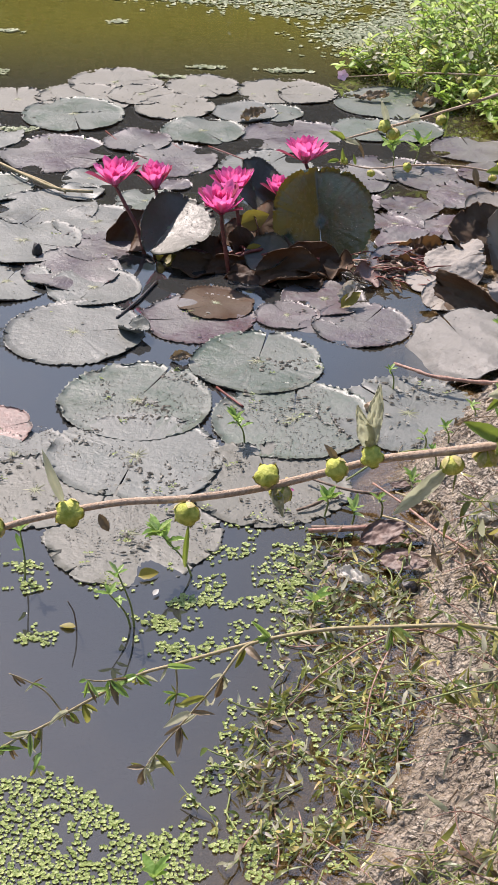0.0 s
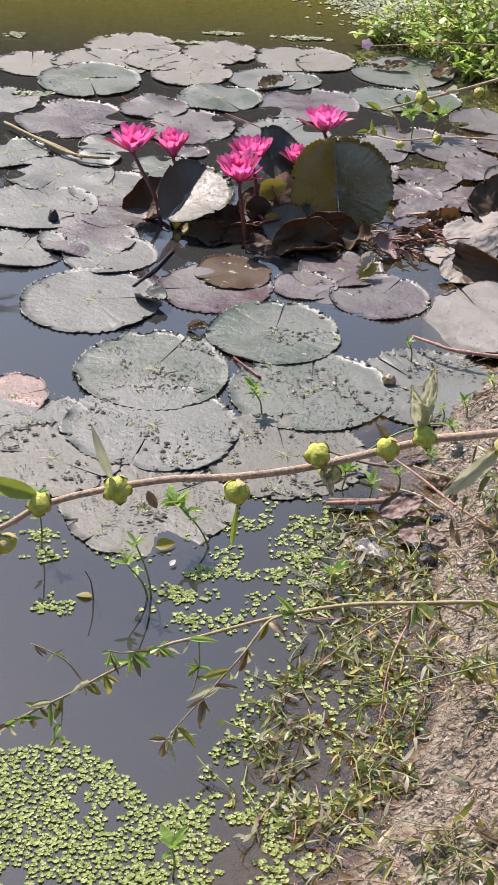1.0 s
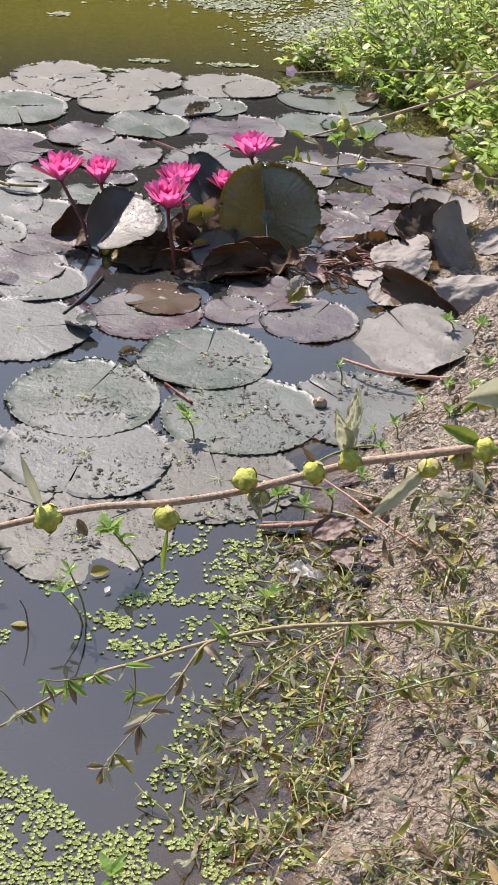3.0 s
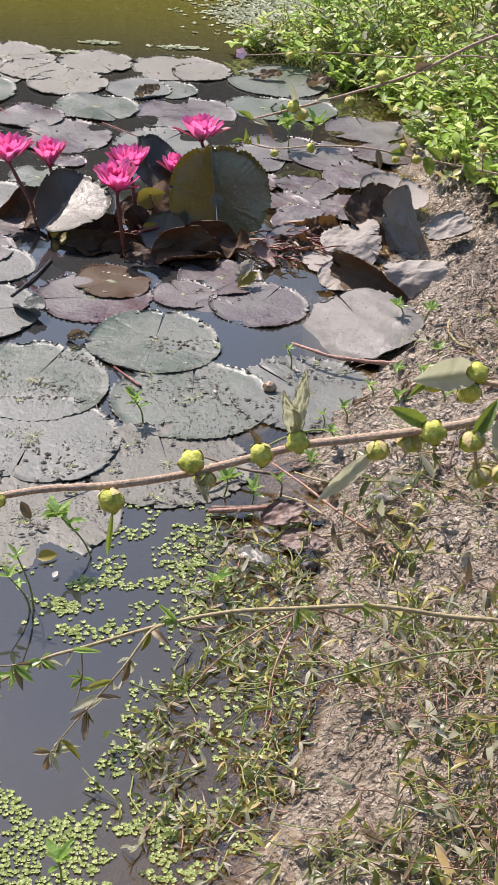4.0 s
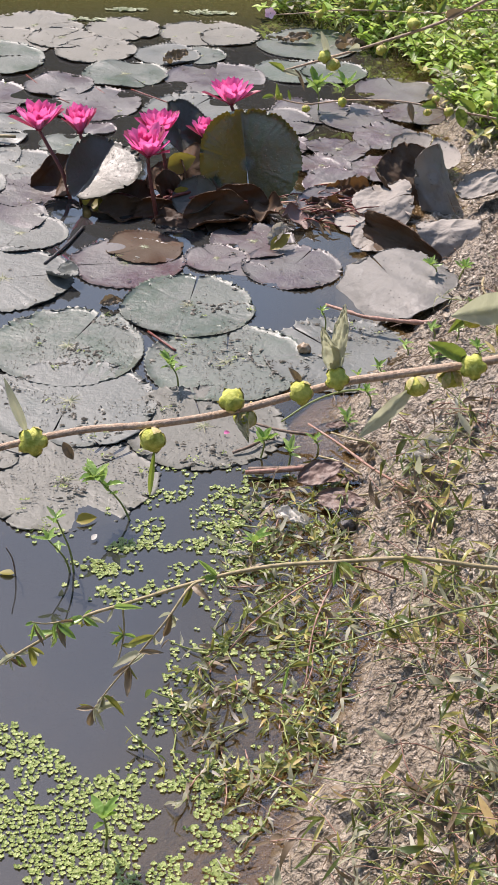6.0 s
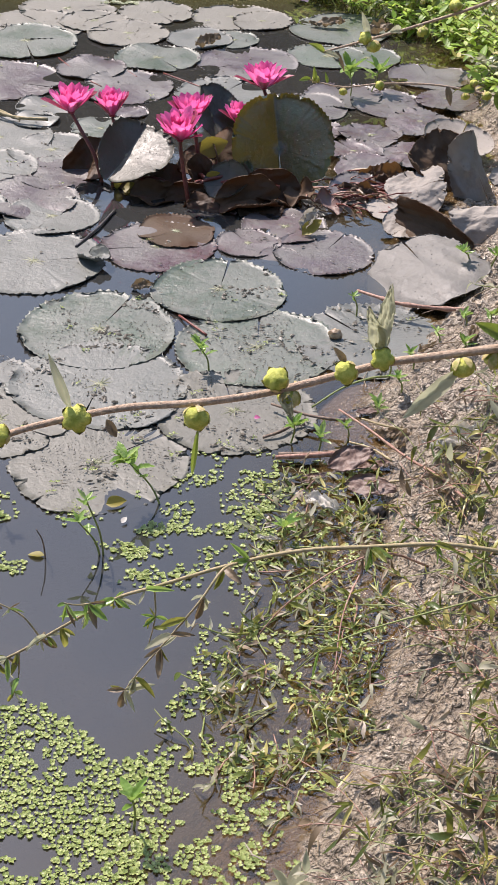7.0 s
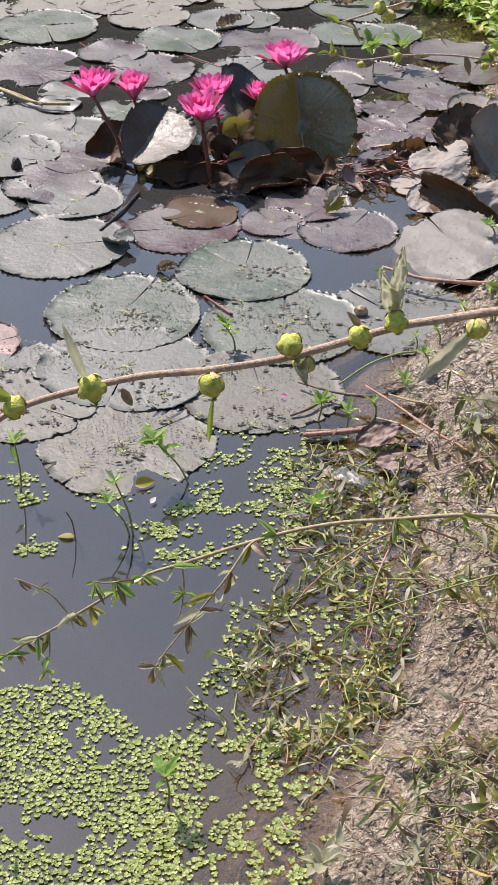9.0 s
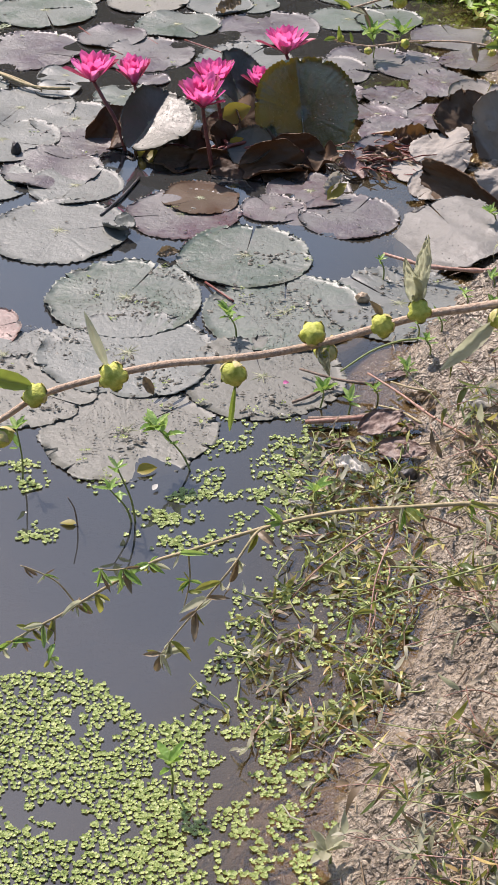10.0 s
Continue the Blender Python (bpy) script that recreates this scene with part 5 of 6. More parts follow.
fruiting_branch("slender weed branch with paired fruits over the far pads",
                [(0.80, 1.62, ground_height(0.80, 1.62) - 0.02), (0.74, 1.60, 0.80), (0.50, 1.54, 1.06), (0.314, 1.5, 1.019), (0.236, 1.5, 0.979), (0.174, 1.5, 0.956), (0.130, 1.5, 0.942), (0.104, 1.5, 0.934), (0.084, 1.5, 0.928)],
                0.0020, 0.0009, [(0.123, 1.497, 0.943), (0.131, 1.495, 0.936), (0.203, 1.5, 0.974), (0.175, 1.496, 0.950)],
                [((0.086, 1.5, 0.928), (0.075, 1.49, 0.940), 0.006, "green"), ((0.086, 1.5, 0.928), (0.100, 1.49, 0.927), 0.006, "grey"), ((0.126, 1.5, 0.943), (0.119, 1.5, 0.966), 0.006, "grey"),
                 ((0.096, 1.5, 0.930), (0.107, 1.49, 0.914), 0.004, "dry"), ((0.155, 1.5, 0.95), (0.146, 1.49, 0.953), 0.008, "grey"), ((0.18, 1.5, 0.958), (0.177, 1.49, 0.944), 0.006, "green"), ((0.234, 1.5, 0.979), (0.245, 1.49, 0.990), 0.010, "dry")], 3, 0.0056)
fruiting_branch("slender weed branch with small fruits above the pads",
                [(0.86, 2.02, ground_height(0.86, 2.02) - 0.02), (0.78, 2.00, 0.50), (0.60, 1.95, 0.69), (0.464, 1.9, 0.723), (0.408, 1.9, 0.732), (0.307, 1.9, 0.749), (0.244, 1.9, 0.759), (0.182, 1.9, 0.759), (0.134, 1.9, 0.754), (0.092, 1.9, 0.762)],
                0.0019, 0.0009, [(0.134, 1.896, 0.747), (0.178, 1.896, 0.756), (0.283, 1.897, 0.744), (0.309, 1.897, 0.745), (0.292, 1.9, 0.760), (0.357, 1.897, 0.754), (0.39, 1.9, 0.763), (0.101, 1.9, 0.761)],
                [((0.100, 1.9, 0.760), (0.098, 1.89, 0.777), 0.006, "green"), ((0.095, 1.9, 0.762), (0.080, 1.9, 0.760), 0.006, "green"), ((0.115, 1.9, 0.757), (0.112, 1.9, 0.770), 0.004, "green"),
                 ((0.294, 1.9, 0.752), (0.275, 1.89, 0.756), 0.010, "green"), ((0.32, 1.9, 0.749), (0.33, 1.89, 0.728), 0.014, "green"), ((0.37, 1.9, 0.742), (0.385, 1.89, 0.720), 0.016, "green"), ((0.26, 1.9, 0.757), (0.265, 1.89, 0.735), 0.008, "dry"),
                 ((0.34, 1.9, 0.745), (0.322, 1.89, 0.765), 0.012, "green")], 4, 0.0052, lift=0.004)
fruiting_branch("thin weed stem over the green bank",
                [(0.86, 2.9, ground_height(0.86, 2.9) - 0.02), (0.80, 2.85, 0.40), (0.62, 2.8, 0.60), (0.40, 2.78, 0.615), (0.26, 2.78, 0.618), (0.185, 2.78, 0.612), (0.130, 2.78, 0.608)],
                0.0018, 0.0009, [(0.21, 2.775, 0.612), (0.26, 2.775, 0.620), (0.33, 2.775, 0.608), (0.37, 2.775, 0.622), (0.44, 2.775, 0.614)],
                [((0.22, 2.78, 0.614), (0.215, 2.77, 0.632), 0.010, "green"), ((0.30, 2.78, 0.617), (0.31, 2.77, 0.640), 0.012, "green"), ((0.36, 2.78, 0.617), (0.345, 2.77, 0.600), 0.012, "green"), ((0.42, 2.78, 0.615), (0.43, 2.77, 0.640), 0.012, "green")], 5, 0.0062)


def tiny_flower():
    base = thing("pink_flower", "tiny pale pink flower at a weed's tip", "flower", Matrix.Translation((0.122, 2.775, 0.612)))
    me = leaf_mesh("petal", 0.011, 0.009, leaf_material("petal_pale_pink", ((0.0, (0.75, 0.42, 0.52)), (1.0, (0.85, 0.62, 0.68))), (0.9, 0.6, 0.7), 0.3, 0.5, "object"), fold=0.1, curl=0.2, wide_at=0.6)
    for i in range(5):
        part("petal", me, base, "", pose(0, 0, 0, 62, 0, 0) @ pose(0, 0, 0, 0, -15, 72 * i))
    v, f = tube([(0, 0, 0), (0.003, 0.003, 0.0), (0.010, 0.006, -0.003)], 0.0013, 6)
    part("stalk", mesh_from("stalk", v, f, STEM_GREEN), base)


tiny_flower()
small_leaf("fallen_petal", (0.045, 2.343, 0.008), (1, -0.5, 0.5), (-0.2, -0.6, 0.8), 0.011, 0.007, PETAL, "pink petal fallen on a silted pad", "petal", fold=0.4, curl=0.9)


# ---- vines with narrow leaves ----
def weed_vine(label, pts, r0, r1, leaves, seed, mat=VINE):
    """leaves: (where along the stem 0..1, way, length, width, kind)."""
    rnd = random.Random(seed)
    foot = Vector(pts[0])
    base = thing("weed_vine", label, "vine", Matrix.Translation(foot), group="trailing weed vines")
    path = bend([Vector(p) - foot for p in pts], 6)
    n = len(path)
    v, f = tube(path, [r0 + (r1 - r0) * i / (n - 1) for i in range(n)], 7)
    part("stem", mesh_from("stem", v, f, mat), base)
    for u, d, l, w, kind in leaves:
        a = path[min(n - 1, int(u * (n - 1)))]
        mm = {"green": LEAF_SPROUT, "grey": LEAF_GREY, "dry": LEAF_DRY, "weed": LEAF_WEED}[kind]
        v, f = crinkled(l, w * 1.2, rnd.uniform(0.3, 1.6), rnd.uniform(-0.8, 2.2), rnd.uniform(0, 40))
        part("leaf", mesh_from("leaf", v, f, mm), base, {"green": "green leaf", "grey": "silvery leaf", "dry": "withered leaf", "weed": "yellowing leaf"}[kind], frame_of(a, d, (rnd.uniform(-0.4, 0.4), -0.6, 0.7)))
    return base, path


def many_leaves(count, seed, lo, hi, kinds, size=(0.016, 0.034)):
    """Leaves in tufts at the stem's joints."""
    rnd = random.Random(seed)
    out = []
    joints = [lo + (hi - lo) * (k + rnd.uniform(0.1, 0.9)) / max(2, count // 4) for k in range(max(2, count // 4))]
    for i in range(count):
        l = rnd.uniform(*size)
        out.append((rnd.choice(joints), (rnd.uniform(-1, 1), rnd.uniform(-0.7, 0.4), rnd.uniform(-1.5, 0.4)), l, l * rnd.uniform(0.14, 0.30), rnd.choice(kinds)))
    return out


weed_vine("straw-coloured vine with narrow green leaves over the water",
          [(0.62, 1.42, ground_height(0.62, 1.42) - 0.02), (0.52, 1.41, 0.34), (0.415, 1.40, 0.415), (0.310, 1.40, 0.430), (0.235, 1.40, 0.441), (0.154, 1.40, 0.436), (0.085, 1.40, 0.430), (0.016, 1.40, 0.412), (-0.072, 1.40, 0.378),
           (-0.114, 1.40, 0.361), (-0.175, 1.40, 0.319), (-0.216, 1.40, 0.288), (-0.254, 1.40, 0.263), (-0.290, 1.40, 0.234), (-0.325, 1.40, 0.190), (-0.345, 1.40, 0.150)],
          0.0030, 0.0010, many_leaves(60, 21, 0.60, 0.99, ("green", "green", "grey", "grey", "dry", "weed"), (0.012, 0.032)) + many_leaves(24, 22, 0.2, 0.6, ("green", "weed", "dry", "grey"), (0.014, 0.036)), 1)
weed_vine("hanging withered vine tip over the water",
          [(0.016, 1.40, 0.412), (0.000, 1.35, 0.44), (-0.022, 1.32, 0.423), (-0.050, 1.32, 0.380), (-0.085, 1.32, 0.328), (-0.105, 1.32, 0.293)], 0.0016, 0.0007,
          many_leaves(24, 23, 0.3, 1.0, ("grey", "weed", "grey", "dry"), (0.016, 0.034)), 2)
weed_vine("thin side shoot of a trailing vine", [(-0.196, 1.40, 0.303), (-0.215, 1.40, 0.335), (-0.240, 1.40, 0.352), (-0.253, 1.40, 0.358)], 0.0012, 0.0006, many_leaves(7, 24, 0.3, 1.0, ("green", "grey", "dry"), (0.010, 0.02)), 3)
weed_vine("thin side shoot of a trailing vine", [(-0.120, 1.40, 0.358), (-0.150, 1.38, 0.368), (-0.165, 1.37, 0.378)], 0.0012, 0.0006, many_leaves(10, 25, 0.2, 1.0, ("green", "green", "dry"), (0.014, 0.03)), 4)
weed_vine("thin hanging shoot of a trailing vine", [(-0.072, 1.40, 0.378), (-0.071, 1.39, 0.345), (-0.080, 1.39, 0.300)], 0.0012, 0.0006, many_leaves(8, 26, 0.3, 1.0, ("green", "weed"), (0.012, 0.022)), 5)
weed_vine("thin hanging shoot of a trailing vine", [(-0.222, 1.40, 0.284), (-0.223, 1.39, 0.255), (-0.232, 1.39, 0.225)], 0.0012, 0.0006, many_leaves(8, 27, 0.3, 1.0, ("green", "grey", "weed"), (0.012, 0.022)), 6)
weed_vine("thin yellow-green stem leaning over the mud", [(0.60, 1.62, ground_height(0.6, 1.62) - 0.01), (0.48, 1.60, 0.22), (0.36, 1.58, 0.235), (0.24, 1.56, 0.215), (0.14, 1.56, 0.17), (0.09, 1.56, 0.12)], 0.0018, 0.0008,
          many_leaves(14, 28, 0.2, 1.0, ("weed", "green", "dry"), (0.02, 0.04)), 7, STEM_GREEN)
weed_vine("reddish branching stem at the water's edge", [(0.30, 1.90, 0.03), (0.23, 1.85, 0.09), (0.16, 1.80, 0.10), (0.09, 1.76, 0.07), (0.05, 1.74, 0.03)], 0.0018, 0.0009, many_leaves(10, 29, 0.2, 1.0, ("dry", "weed"), (0.02, 0.035)), 8, STEM_RED)
weed_vine("reddish branching stem at the water's edge", [(0.20, 1.83, 0.09), (0.165, 1.74, 0.07), (0.150, 1.66, 0.03)], 0.0015, 0.0009, many_leaves(6, 30, 0.2, 1.0, ("dry", "weed"), (0.02, 0.03)), 9, STEM_RED)

# ---- weeds on the bank ----
rng = random.Random(40)


def creeping_weeds():
    """Low trailing stems with narrow leaves, green and withered, on the mud and in the shallows."""
    heap = Heap()
    for i in range(1800):
        y = rng.uniform(1.12, 2.25) if i % 5 else rng.uniform(2.25, 3.6)
        shore = float(np.interp(y, SHORE_Y, SHORE_X))
        x = shore + (rng.uniform(0.03, 0.75) if y < 2.25 else rng.uniform(0.22, 0.8))
        if noise.noise((x * 5, y * 5, 4.0)) < -0.14 or (x - shore < 0.11 and rng.random() < 0.75):
            continue
        th = rng.uniform(0, 6.28)
        length = rng.uniform(0.05, 0.16)
        p = Vector((x, y, ground_height(x, y) + 0.002))
        pts, d = [p], Vector((math.cos(th), math.sin(th), rng.uniform(0.1, 0.7)))
        for k in range(4):
            d = (d + Vector((rng.uniform(-0.4, 0.4), rng.uniform(-0.4, 0.4), rng.uniform(-0.35, 0.15)))).normalized()
            q = pts[-1] + d * length / 4
            q.z = max(q.z, ground_height(q.x, q.y) + 0.003)
            pts.append(q)
        v, f = tube(bend(pts, 2), [0.0009] * 8 + [0.0006], 4, False)
        heap.add(v, f, 1 if rng.random() < 0.5 else 2)
        pick = rng.random()
        dry = 3 if pick < 0.22 else 4 if pick < 0.48 else 0
        for k in range(rng.randint(5, 11)):
            a = pts[rng.randint(1, 4)]
            dd = Vector((rng.uniform(-1, 1), rng.uniform(-1, 1), rng.uniform(-0.2, 0.8)))
            l = rng.uniform(0.014, 0.046)
            scatter_leaf(heap, rng, a, dd, l, l * (rng.uniform(0.07, 0.14) if k % 4 else rng.uniform(0.16, 0.28)), dry, steps=6, curl=rng.uniform(-1.2, 2.4), twist=2.4)
    return heap.mesh("bank_weeds", [LEAF_WEED, STEM_GREEN, STEM_RED, LEAF_DRY, LEAF_GREY])


thing("bank_weeds", "low trailing weeds, green and withered, on the mud", "weeds", kind="stuff", mesh=creeping_weeds())


def marsh_weeds():
    """Matted stems and narrow leaves lying in the shallow water."""
    heap = Heap()
    for i in range(185):
        y = 1.46 + 0.72 * rng.random()
        shore = float(np.interp(y, SHORE_Y, SHORE_X))
        x = shore - 0.02 - 0.21 * rng.random() ** 1.2 * min(1.0, 1.2 - abs(y - 1.7))
        th = rng.uniform(0, 6.28)
        length = rng.uniform(0.03, 0.085)
        pts, d = [Vector((x, y, 0.003))], Vector((math.cos(th), math.sin(th), rng.uniform(0, 0.35)))
        for k in range(4):
            d = (d + Vector((rng.uniform(-0.4, 0.4), rng.uniform(-0.4, 0.4), rng.uniform(-0.25, 0.15)))).normalized()
            q = pts[-1] + d * length / 4
            q.z = min(max(q.z, 0.002), 0.07)
            pts.append(q)
        v, f = tube(bend(pts, 2), [0.0012] * 8 + [0.0007], 4, False)
        heap.add(v, f, 1 if rng.random() < 0.86 else 2)
        dry = rng.random() < 0.38
        for k in range(rng.randint(4, 9)):
            a = pts[rng.randint(0, 4)]
            dd = Vector((rng.uniform(-1, 1), rng.uniform(-1, 1), rng.uniform(-0.15, 0.5)))
            l = rng.uniform(0.012, 0.030)
            scatter_leaf(heap, rng, a + Vector((0, 0, 0.002)), dd, l, l * rng.uniform(0.12, 0.30), rng.choice((3, 4)) if dry else 0, steps=6, curl=rng.uniform(-1.2, 2.2), twist=2.2)
    return heap.mesh("marsh_weeds", [LEAF_WEED, STEM_GREEN, STEM_RED, LEAF_DRY, LEAF_GREY])


thing("marsh_weeds", "matted weeds lying in the shallow water", "weeds", kind="stuff", mesh=marsh_weeds())


def straws():
    heap = Heap()
    for i in range(420):
        y = rng.uniform(1.15, 3.9)
        shore = float(np.interp(y, SHORE_Y, SHORE_X))
        x = shore + rng.uniform(-0.04, 0.6)
        th, l = rng.uniform(0, 6.28), rng.uniform(0.02, 0.09)
        a = Vector((x, y, 0))
        b = a + Vector((math.cos(th), math.sin(th), 0)) * l
        for q in (a, b):
            q.z = max(ground_height(q.x, q.y), 0) + rng.uniform(0.002, 0.010)
        mid = (a + b) / 2 + Vector((rng.uniform(-0.01, 0.01), rng.uniform(-0.01, 0.01), 0.006))
        v, f = tube([a, mid, b], [0.0009, 0.0011, 0.0007], 4, False)
        heap.add(v, f, rng.choice((0, 0, 1)))
    return heap.mesh("straw", [LEAF_DRY, STICK])


thing("straw", "loose dry straw and rootlets on the mud", "straw", kind="stuff", mesh=straws())


def crumbs_of_mud():
    heap = Heap()
    ico = bmesh.new()
    bmesh.ops.create_icosphere(ico, subdivisions=1, radius=1.0)
    iv, ifc = [v.co.copy() for v in ico.verts], [tuple(v.index for v in f.verts) for f in ico.faces]
    ico.free()
    shape = np.array([tuple(v) for v in iv])
    dice = np.random.default_rng(6)
    for i in range(7500):
        y = rng.uniform(1.15, 3.2)
        x = float(np.interp(y, SHORE_Y, SHORE_X)) + rng.uniform(0.0, 0.62)
        if noise.noise((x * 8, y * 8, 6.0)) < -0.25:
            continue
        s = 0.0011 + 0.0036 * rng.random() ** 4
        spot = np.array((x, y, ground_height(x, y) + s * 0.1))
        heap.add((spot + shape * s * dice.uniform(0.55, 1.3, (len(shape), 1))).tolist(), ifc)
    return heap.mesh("mud_crumbs", [CRUMB_MUD], False)


thing("mud_crumbs", "small crumbs of dry mud on the bank", "mud", kind="stuff", mesh=crumbs_of_mud())


# ---- green growth on the far bank ----
EDGE_Y = (3.3, 3.5, 3.7, 3.9, 4.2, 4.45, 4.65, 4.8, 4.92, 5.05, 5.2, 5.6, 7.0, 9.0)
EDGE_X = (0.80, 0.74, 0.68, 0.66, 0.66, 0.58, 0.44, 0.26, 0.20, 0.30, 0.44, 0.55, 0.95, 1.5)


def bank_growth():
    heap = Heap()
    r = random.Random(77)
    for i in range(2100):
        y = 3.3 + 3.4 * r.random() ** 1.25
        edge = float(np.interp(y, EDGE_Y, EDGE_X))
        x = edge + 0.03 + 1.0 * r.random() ** 1.3
        inside = x - edge
        if noise.noise((x * 6, y * 6, 9.0)) < -0.30 and inside > 0.08:
            continue
        z0 = max(ground_height(x, y), 0.0)
        h = r.uniform(0.05, 0.10) + min(0.26, inside * 0.55) * r.uniform(0.5, 1.0)
        d = Vector((r.uniform(-0.8, 0.3), r.uniform(-0.7, 0.4), 1.0))
        pts = [Vector((x, y, z0 - 0.01))]
        for k in range(4):
            d = (d + Vector((r.uniform(-0.35, 0.3), r.uniform(-0.4, 0.3), r.uniform(-0.3, 0.1)))).normalized()
            q = pts[-1] + d * h / 3.2
            q.z = max(q.z, 0.006)
            pts.append(q)
        v, f = tube(pts, [0.0022, 0.002, 0.0018, 0.0015, 0.001], 4, False)
        heap.add(v, f, 1)
        n = r.randint(8, 14)
        size = r.uniform(0.018, 0.042)
        mat = r.choice((0, 0, 0, 0, 0, 2, 3))
        for k in range(n):
            u = 0.25 + 0.75 * k / n
            j = min(3, int(u * 4))
            a = pts[j].lerp(pts[j + 1], u * 4 - j)
            th = k * 1.7 + r.uniform(-0.5, 0.5)
            dd = Vector((math.cos(th), math.sin(th), r.uniform(0.0, 0.9)))
            l = size * r.uniform(0.7, 1.25)
            scatter_leaf(heap, r, a, dd, l, l * r.uniform(0.36, 0.56), mat, curl=r.uniform(-0.3, 1.3))
    return heap.mesh("bank_growth", [LEAF_GREEN, STEM_GREEN, LEAF_WEED, LEAF_GREY])


thing("bank_growth", "lush green low weeds on the far bank", "weeds", kind="stuff", mesh=bank_growth())


# ---- floating weed ----
def frond(heap, r, x, y, s, mat=0, lobes=3, z=0.0009):
    th0 = r.uniform(0, 6.28)
    for k in range(lobes):
        th = th0 + 2 * math.pi * k / lobes + r.uniform(-0.3, 0.3)
        c = Vector((x + math.cos(th) * s * 0.62, y + math.sin(th) * s * 0.62, z + r.uniform(0, 0.0006)))
        lift = r.uniform(-0.10, 0.34) * s
        ring = []
        for i in range(7):
            a = th + 2 * math.pi * i / 7
            rr = s * (0.62 if i else 0.45) * r.uniform(0.9, 1.1)
            ring.append((c.x + math.cos(a) * rr, c.y + math.sin(a) * rr, c.z + lift * math.cos(a - th) + 0.0008))
        ring.append((c.x, c.y, c.z))
        heap.add(ring, [(7, i, (i + 1) % 7) for i in range(7)], mat)


def duckweed_near():
    heap = Heap()
    r = random.Random(12)
    step = 0.0072
    for iy in range(int(0.56 / step)):
        for ix in range(int(0.74 / step)):
            x, y = -0.62 + step * (ix + r.uniform(-0.45, 0.45)), 1.10 + step * (iy + r.uniform(-0.45, 0.45))
            far = float(np.interp(x, (-0.62, -0.36, -0.30, -0.24, -0.19, -0.14, -0.10, -0.05, 0.02, 0.06, 0.10), (1.64, 1.615, 1.62, 1.625, 1.59, 1.525, 1.515, 1.525, 1.535, 1.50, 1.45)))
            if y > far + 0.015 * noise.noise((x * 40, y * 40, 0)):
                continue
            if x < -0.53 + 0.09 * noise.noise((y * 9, 1.0, 0)) or y < 1.17 + 0.06 * noise.noise((x * 9, 4.0, 0)):
                continue
            if noise.noise((x * 15, y * 15, 2.0)) + 0.9 * noise.noise((x * 46, y * 46, 5.0)) < -0.36 + 0.55 * max(0, 1.42 - y):
                continue
            if x > -0.06 and noise.noise((x * 26, y * 26, 7.0)) < 0.9 * (x + 0.06) + 0.02:
                continue
            frond(heap, r, x, y, r.uniform(0.0027, 0.0043), 0, r.choice((2, 3, 3, 4)))
    return heap.mesh("duckweed", [DUCKWEED], False)


thing("duckweed", "raft of yellow-green duckweed on the near water", "duckweed", kind="stuff", mesh=duckweed_near())


def duckweed_edge():
    """Scattered duckweed in the shallows along the mud and before the pads."""
    heap = Heap()
    r = random.Random(13)
    for i in range(4200):
        if i % 3:
            y = r.uniform(1.30, 2.22)
            shore = float(np.interp(y, SHORE_Y, SHORE_X))
            x = shore - 0.01 - 0.27 * r.random()
            keep = noise.noise((x * 14, y * 14, 1.0)) + 0.7 * noise.noise((x * 40, y * 40, 3.0)) > 0.06
        else:
            x, y = r.gauss(0.02, 0.085), r.gauss(2.06, 0.085)
            keep = noise.noise((x * 22, y * 22, 8.0)) > 0.10
        if keep and bed(np.array(x), np.array(y)) < -0.003 and y < 2.26:
            frond(heap, r, x, y, r.uniform(0.0026, 0.0046), 0, r.choice((2, 3, 3)))
    for i in range(420):
        cx, cy = r.choice(((-0.16, 1.97), (-0.13, 1.96), (-0.36, 2.05), (-0.38, 2.10), (-0.24, 2.06), (-0.07, 1.90), (-0.33, 1.92), (-0.12, 1.90), (-0.47, 2.15), (-0.10, 2.02)))
        frond(heap, r, cx + r.gauss(0, 0.018), cy + r.gauss(0, 0.010), r.uniform(0.0026, 0.0044), 0, 3)
    return heap.mesh("duckweed", [DUCKWEED], False)


thing("duckweed", "scattered duckweed in the shallows along the mud", "duckweed", kind="stuff", mesh=duckweed_edge())


def far_weed():
    heap = Heap()
    r = random.Random(14)
    spots = [(-0.50, 5.90, 0.30, 0.16, 150), (-0.20, 5.78, 0.26, 0.10, 150), (0.05, 5.62, 0.18, 0.10, 130), (0.26, 5.30, 0.16, 0.16, 260), (0.42, 5.45, 0.16, 0.18, 240), (0.62, 5.75, 0.22, 0.20, 260),
             (0.25, 5.80, 0.25, 0.10, 90), (0.95, 6.4, 0.4, 0.4, 260), (-0.24, 4.89, 0.05, 0.015, 22), (0.02, 4.87, 0.07, 0.015, 26), (-0.594, 5.43, 0.03, 0.02, 12), (-0.95, 5.28, 0.03, 0.02, 8), (-0.9, 4.80, 0.03, 0.02, 8), (-0.36, 4.78, 0.05, 0.01, 10), (-0.75, 4.24, 0.06, 0.02, 14)]
    for x, y, sx, sy, n in spots:
        for i in range(int(n * 2.8)):
            frond(heap, r, r.gauss(x, sx * 0.55), r.gauss(y, sy * 0.55), r.uniform(0.005, 0.012), 0, r.choice((2, 3)), 0.003)
    return heap.mesh("floating_weed", [FAR_WEED], False)


thing("floating_weed", "pale green floating weed in patches on the pond", "weed", kind="stuff", mesh=far_weed())


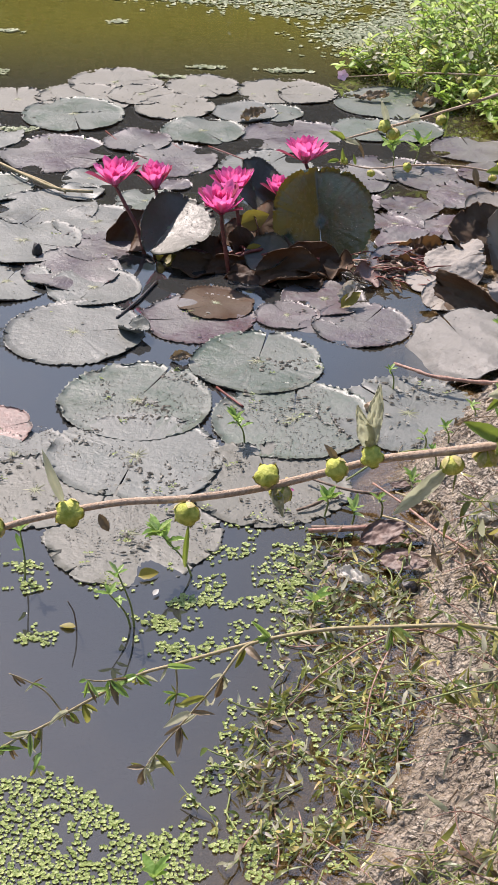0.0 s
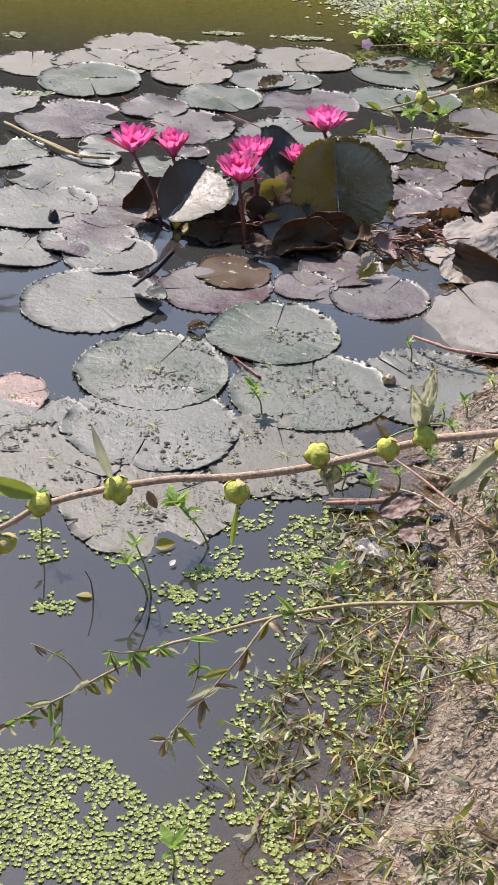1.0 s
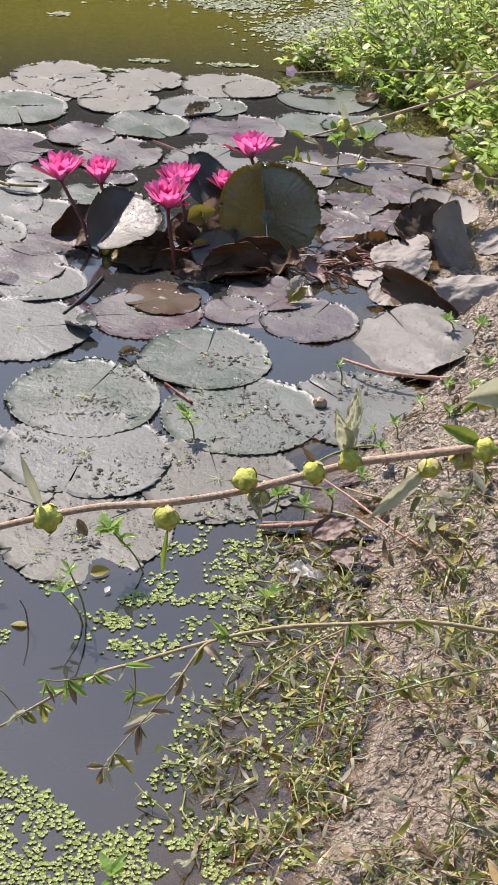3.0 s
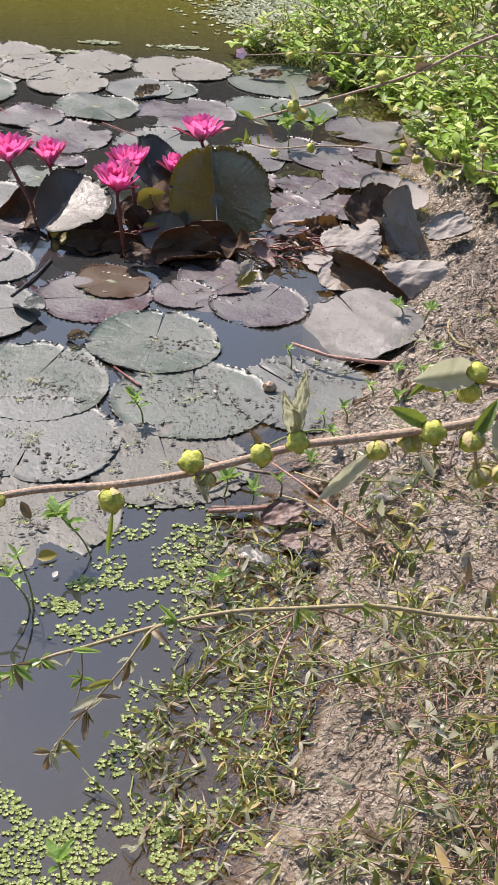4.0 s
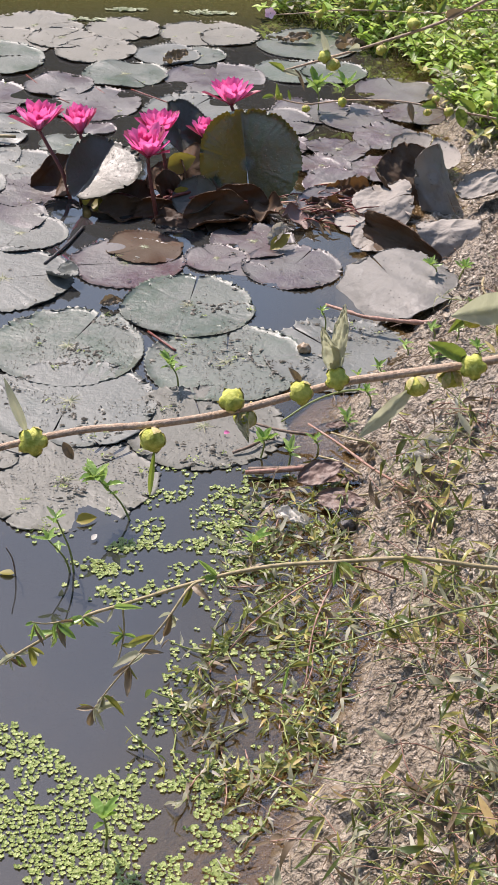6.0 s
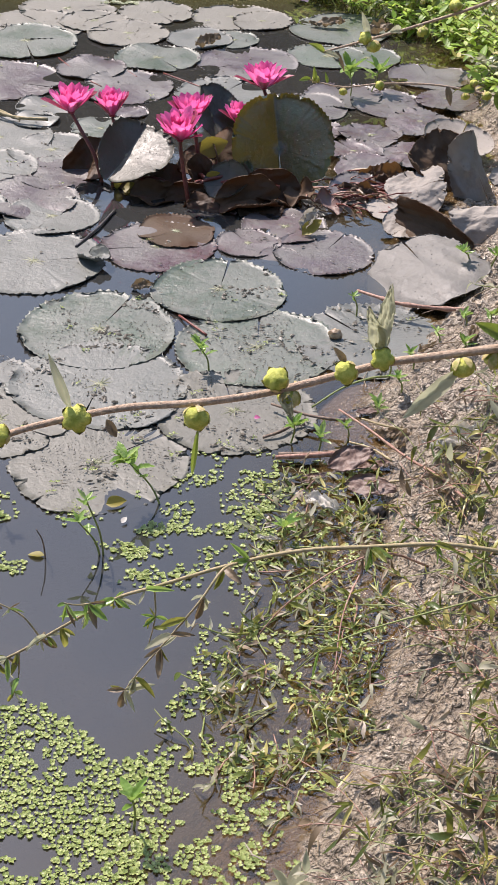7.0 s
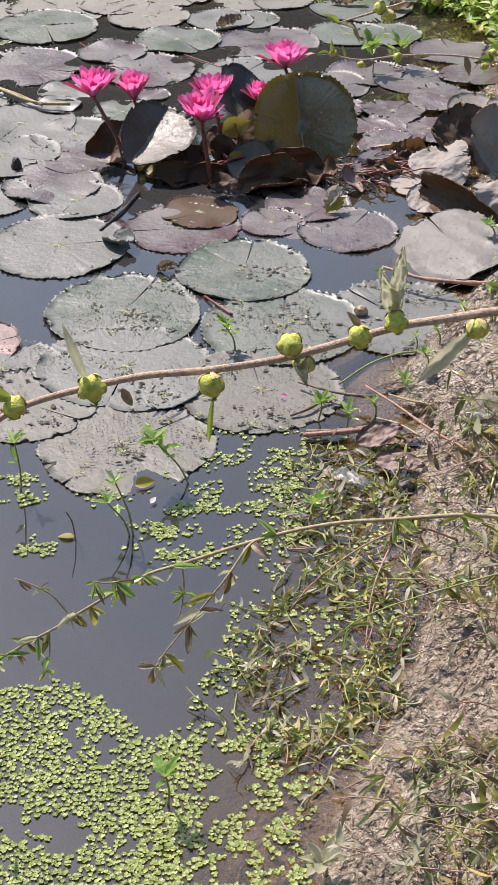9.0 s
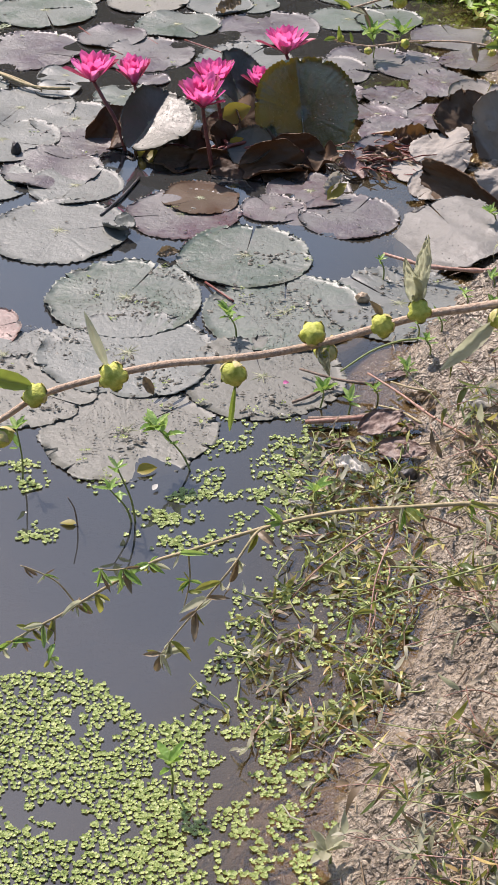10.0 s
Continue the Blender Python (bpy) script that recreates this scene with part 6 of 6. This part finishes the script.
OCTA = [(1, 0, 0), (0.3, 0.9, 0), (-0.8, 0.6, 0), (-0.9, -0.5, 0), (0.2, -1, 0), (0.1, 0.1, 1)]
OCTA_FACES = [(0, 1, 5), (1, 2, 5), (2, 3, 5), (3, 4, 5), (4, 0, 5)]


def pad_litter():
    """Crumbs, seeds and bits of duckweed lying on the pads."""
    heap = Heap()
    r = random.Random(15)
    for i in range(9500):
        if i % 4:
            x, y = r.uniform(-0.52, 0.40), r.uniform(2.06, 2.85)
        else:
            x, y = r.uniform(-0.75, 0.55), r.uniform(2.7, 4.7)
        if noise.noise((x * 9, y * 9, 3.0)) + 0.5 * noise.noise((x * 31, y * 31, 6.0)) < 0.16 or not any((x - a) ** 2 + (y - b) ** 2 < (0.92 * c) ** 2 for a, b, c in PADS):
            continue
        if r.random() < 0.05:
            for k in range(r.randint(2, 7)):
                frond(heap, r, x + r.gauss(0, 0.006), y + r.gauss(0, 0.004), r.uniform(0.0016, 0.0030), 1, 2, 0.0062)
            continue
        s = 0.0010 + 0.0030 * r.random() ** 3
        th = r.uniform(0, 6.28)
        lump = [(a[0] * s * 1.9 * r.uniform(0.7, 1.3), a[1] * s * r.uniform(0.7, 1.3), a[2] * s * 0.7) for a in OCTA]
        heap.add(moved(Matrix.Translation((x, y, 0.0052)) @ Matrix.Rotation(th, 4, "Z"), lump), OCTA_FACES)
    for i in range(9000):
        x, y = r.uniform(-0.52, 0.40), r.uniform(2.06, 2.80)
        if noise.noise((x * 7, y * 7, 5.0)) + 0.6 * noise.noise((x * 24, y * 24, 1.0)) < 0.02 or not any((x - a) ** 2 + (y - b) ** 2 < (0.94 * c) ** 2 for a, b, c in PADS):
            continue
        s = r.uniform(0.0006, 0.0014)
        lump = [(a[0] * s * 1.5 * r.uniform(0.6, 1.4), a[1] * s * r.uniform(0.6, 1.4), a[2] * s * 0.8) for a in OCTA]
        heap.add(moved(Matrix.Translation((x, y, 0.0050)) @ Matrix.Rotation(r.uniform(0, 6.28), 4, "Z"), lump), OCTA_FACES)
    return heap.mesh("pad_litter", [CRUMBS, DUCKWEED], False)


thing("pad_litter", "crumbs and duckweed bits lying on the lily pads", "litter", kind="stuff", mesh=pad_litter())


# ---- trees across the pond, seen mirrored in the water ----
CROWN = leaf_material("tree_foliage_far", ((0.0, (0.025, 0.05, 0.012)), (1.0, (0.07, 0.10, 0.025))), (0.10, 0.15, 0.03), 0.2, 0.6)
BARK = plain_material("tree_bark", (0.07, 0.055, 0.04), (0.16, 0.125, 0.09), 6, 0.9)


def tree(x, y, h, seed):
    r = random.Random(seed)
    # label and group also cover the added trees round the camera
    base = thing("tree", "leafy tree out of view that cuts off low sky", "tree", Matrix.Translation((x, y, 0.4)), group="trees on the far bank")
    wood = Heap()
    v, f = tube(bend([(0, 0, -0.3), (r.uniform(-0.2, 0.2), 0, h * 0.3), (r.uniform(-0.4, 0.4), r.uniform(-0.3, 0.3), h * 0.7)], 4), [0.22 - 0.014 * i for i in range(9)], 8)
    wood.add(v, f)
    crown = Heap()
    for k in range(30):
        c = Vector((r.gauss(0, h * 0.20), r.gauss(0, h * 0.14), h * r.uniform(0.06, 0.95)))
        v, f = tube([(0, 0, h * 0.25), c * 0.5 + Vector((0, 0, h * 0.12)), c], [0.07, 0.04, 0.015], 5, False)
        wood.add(v, f)
        for j in range(60):
            p = c + Vector((r.gauss(0, 0.55), r.gauss(0, 0.5), r.gauss(0, 0.45)))
            s = r.uniform(0.45, 0.85)
            scatter_leaf(crown, r, p, (r.uniform(-1, 1), r.uniform(-1, 1), r.uniform(-0.6, 0.6)), s, s * 0.6, 0, steps=3)
    part("trunk", wood.mesh("trunk", [BARK]), base)
    part("crown", crown.mesh("crown", [CROWN]), base)


for i in range(46):
    tree(-29 + 1.3 * i + rng.uniform(-0.6, 0.6), 26.5 + rng.uniform(-0.8, 2.0), rng.uniform(7.6, 10.2), 100 + i)


# ---- added unseen trees behind and beside the camera, cutting the sky's fill ----
for x, y, h in ((-9, -8, 5), (-6, -8.5, 6), (-3, -8, 5), (0, -9, 6), (3, -8, 5.5), (6, -8, 5), (8.5, -5, 4), (9, -2, 3), (9.5, 1, 2.4), (10, 4, 2.2), (10, 7, 2.4), (10.5, 10, 3), (11, 14, 5), (12, 18, 8), (14, 22, 8.5)):
    tree(x, y, h, int(200 + x * 7 + y))
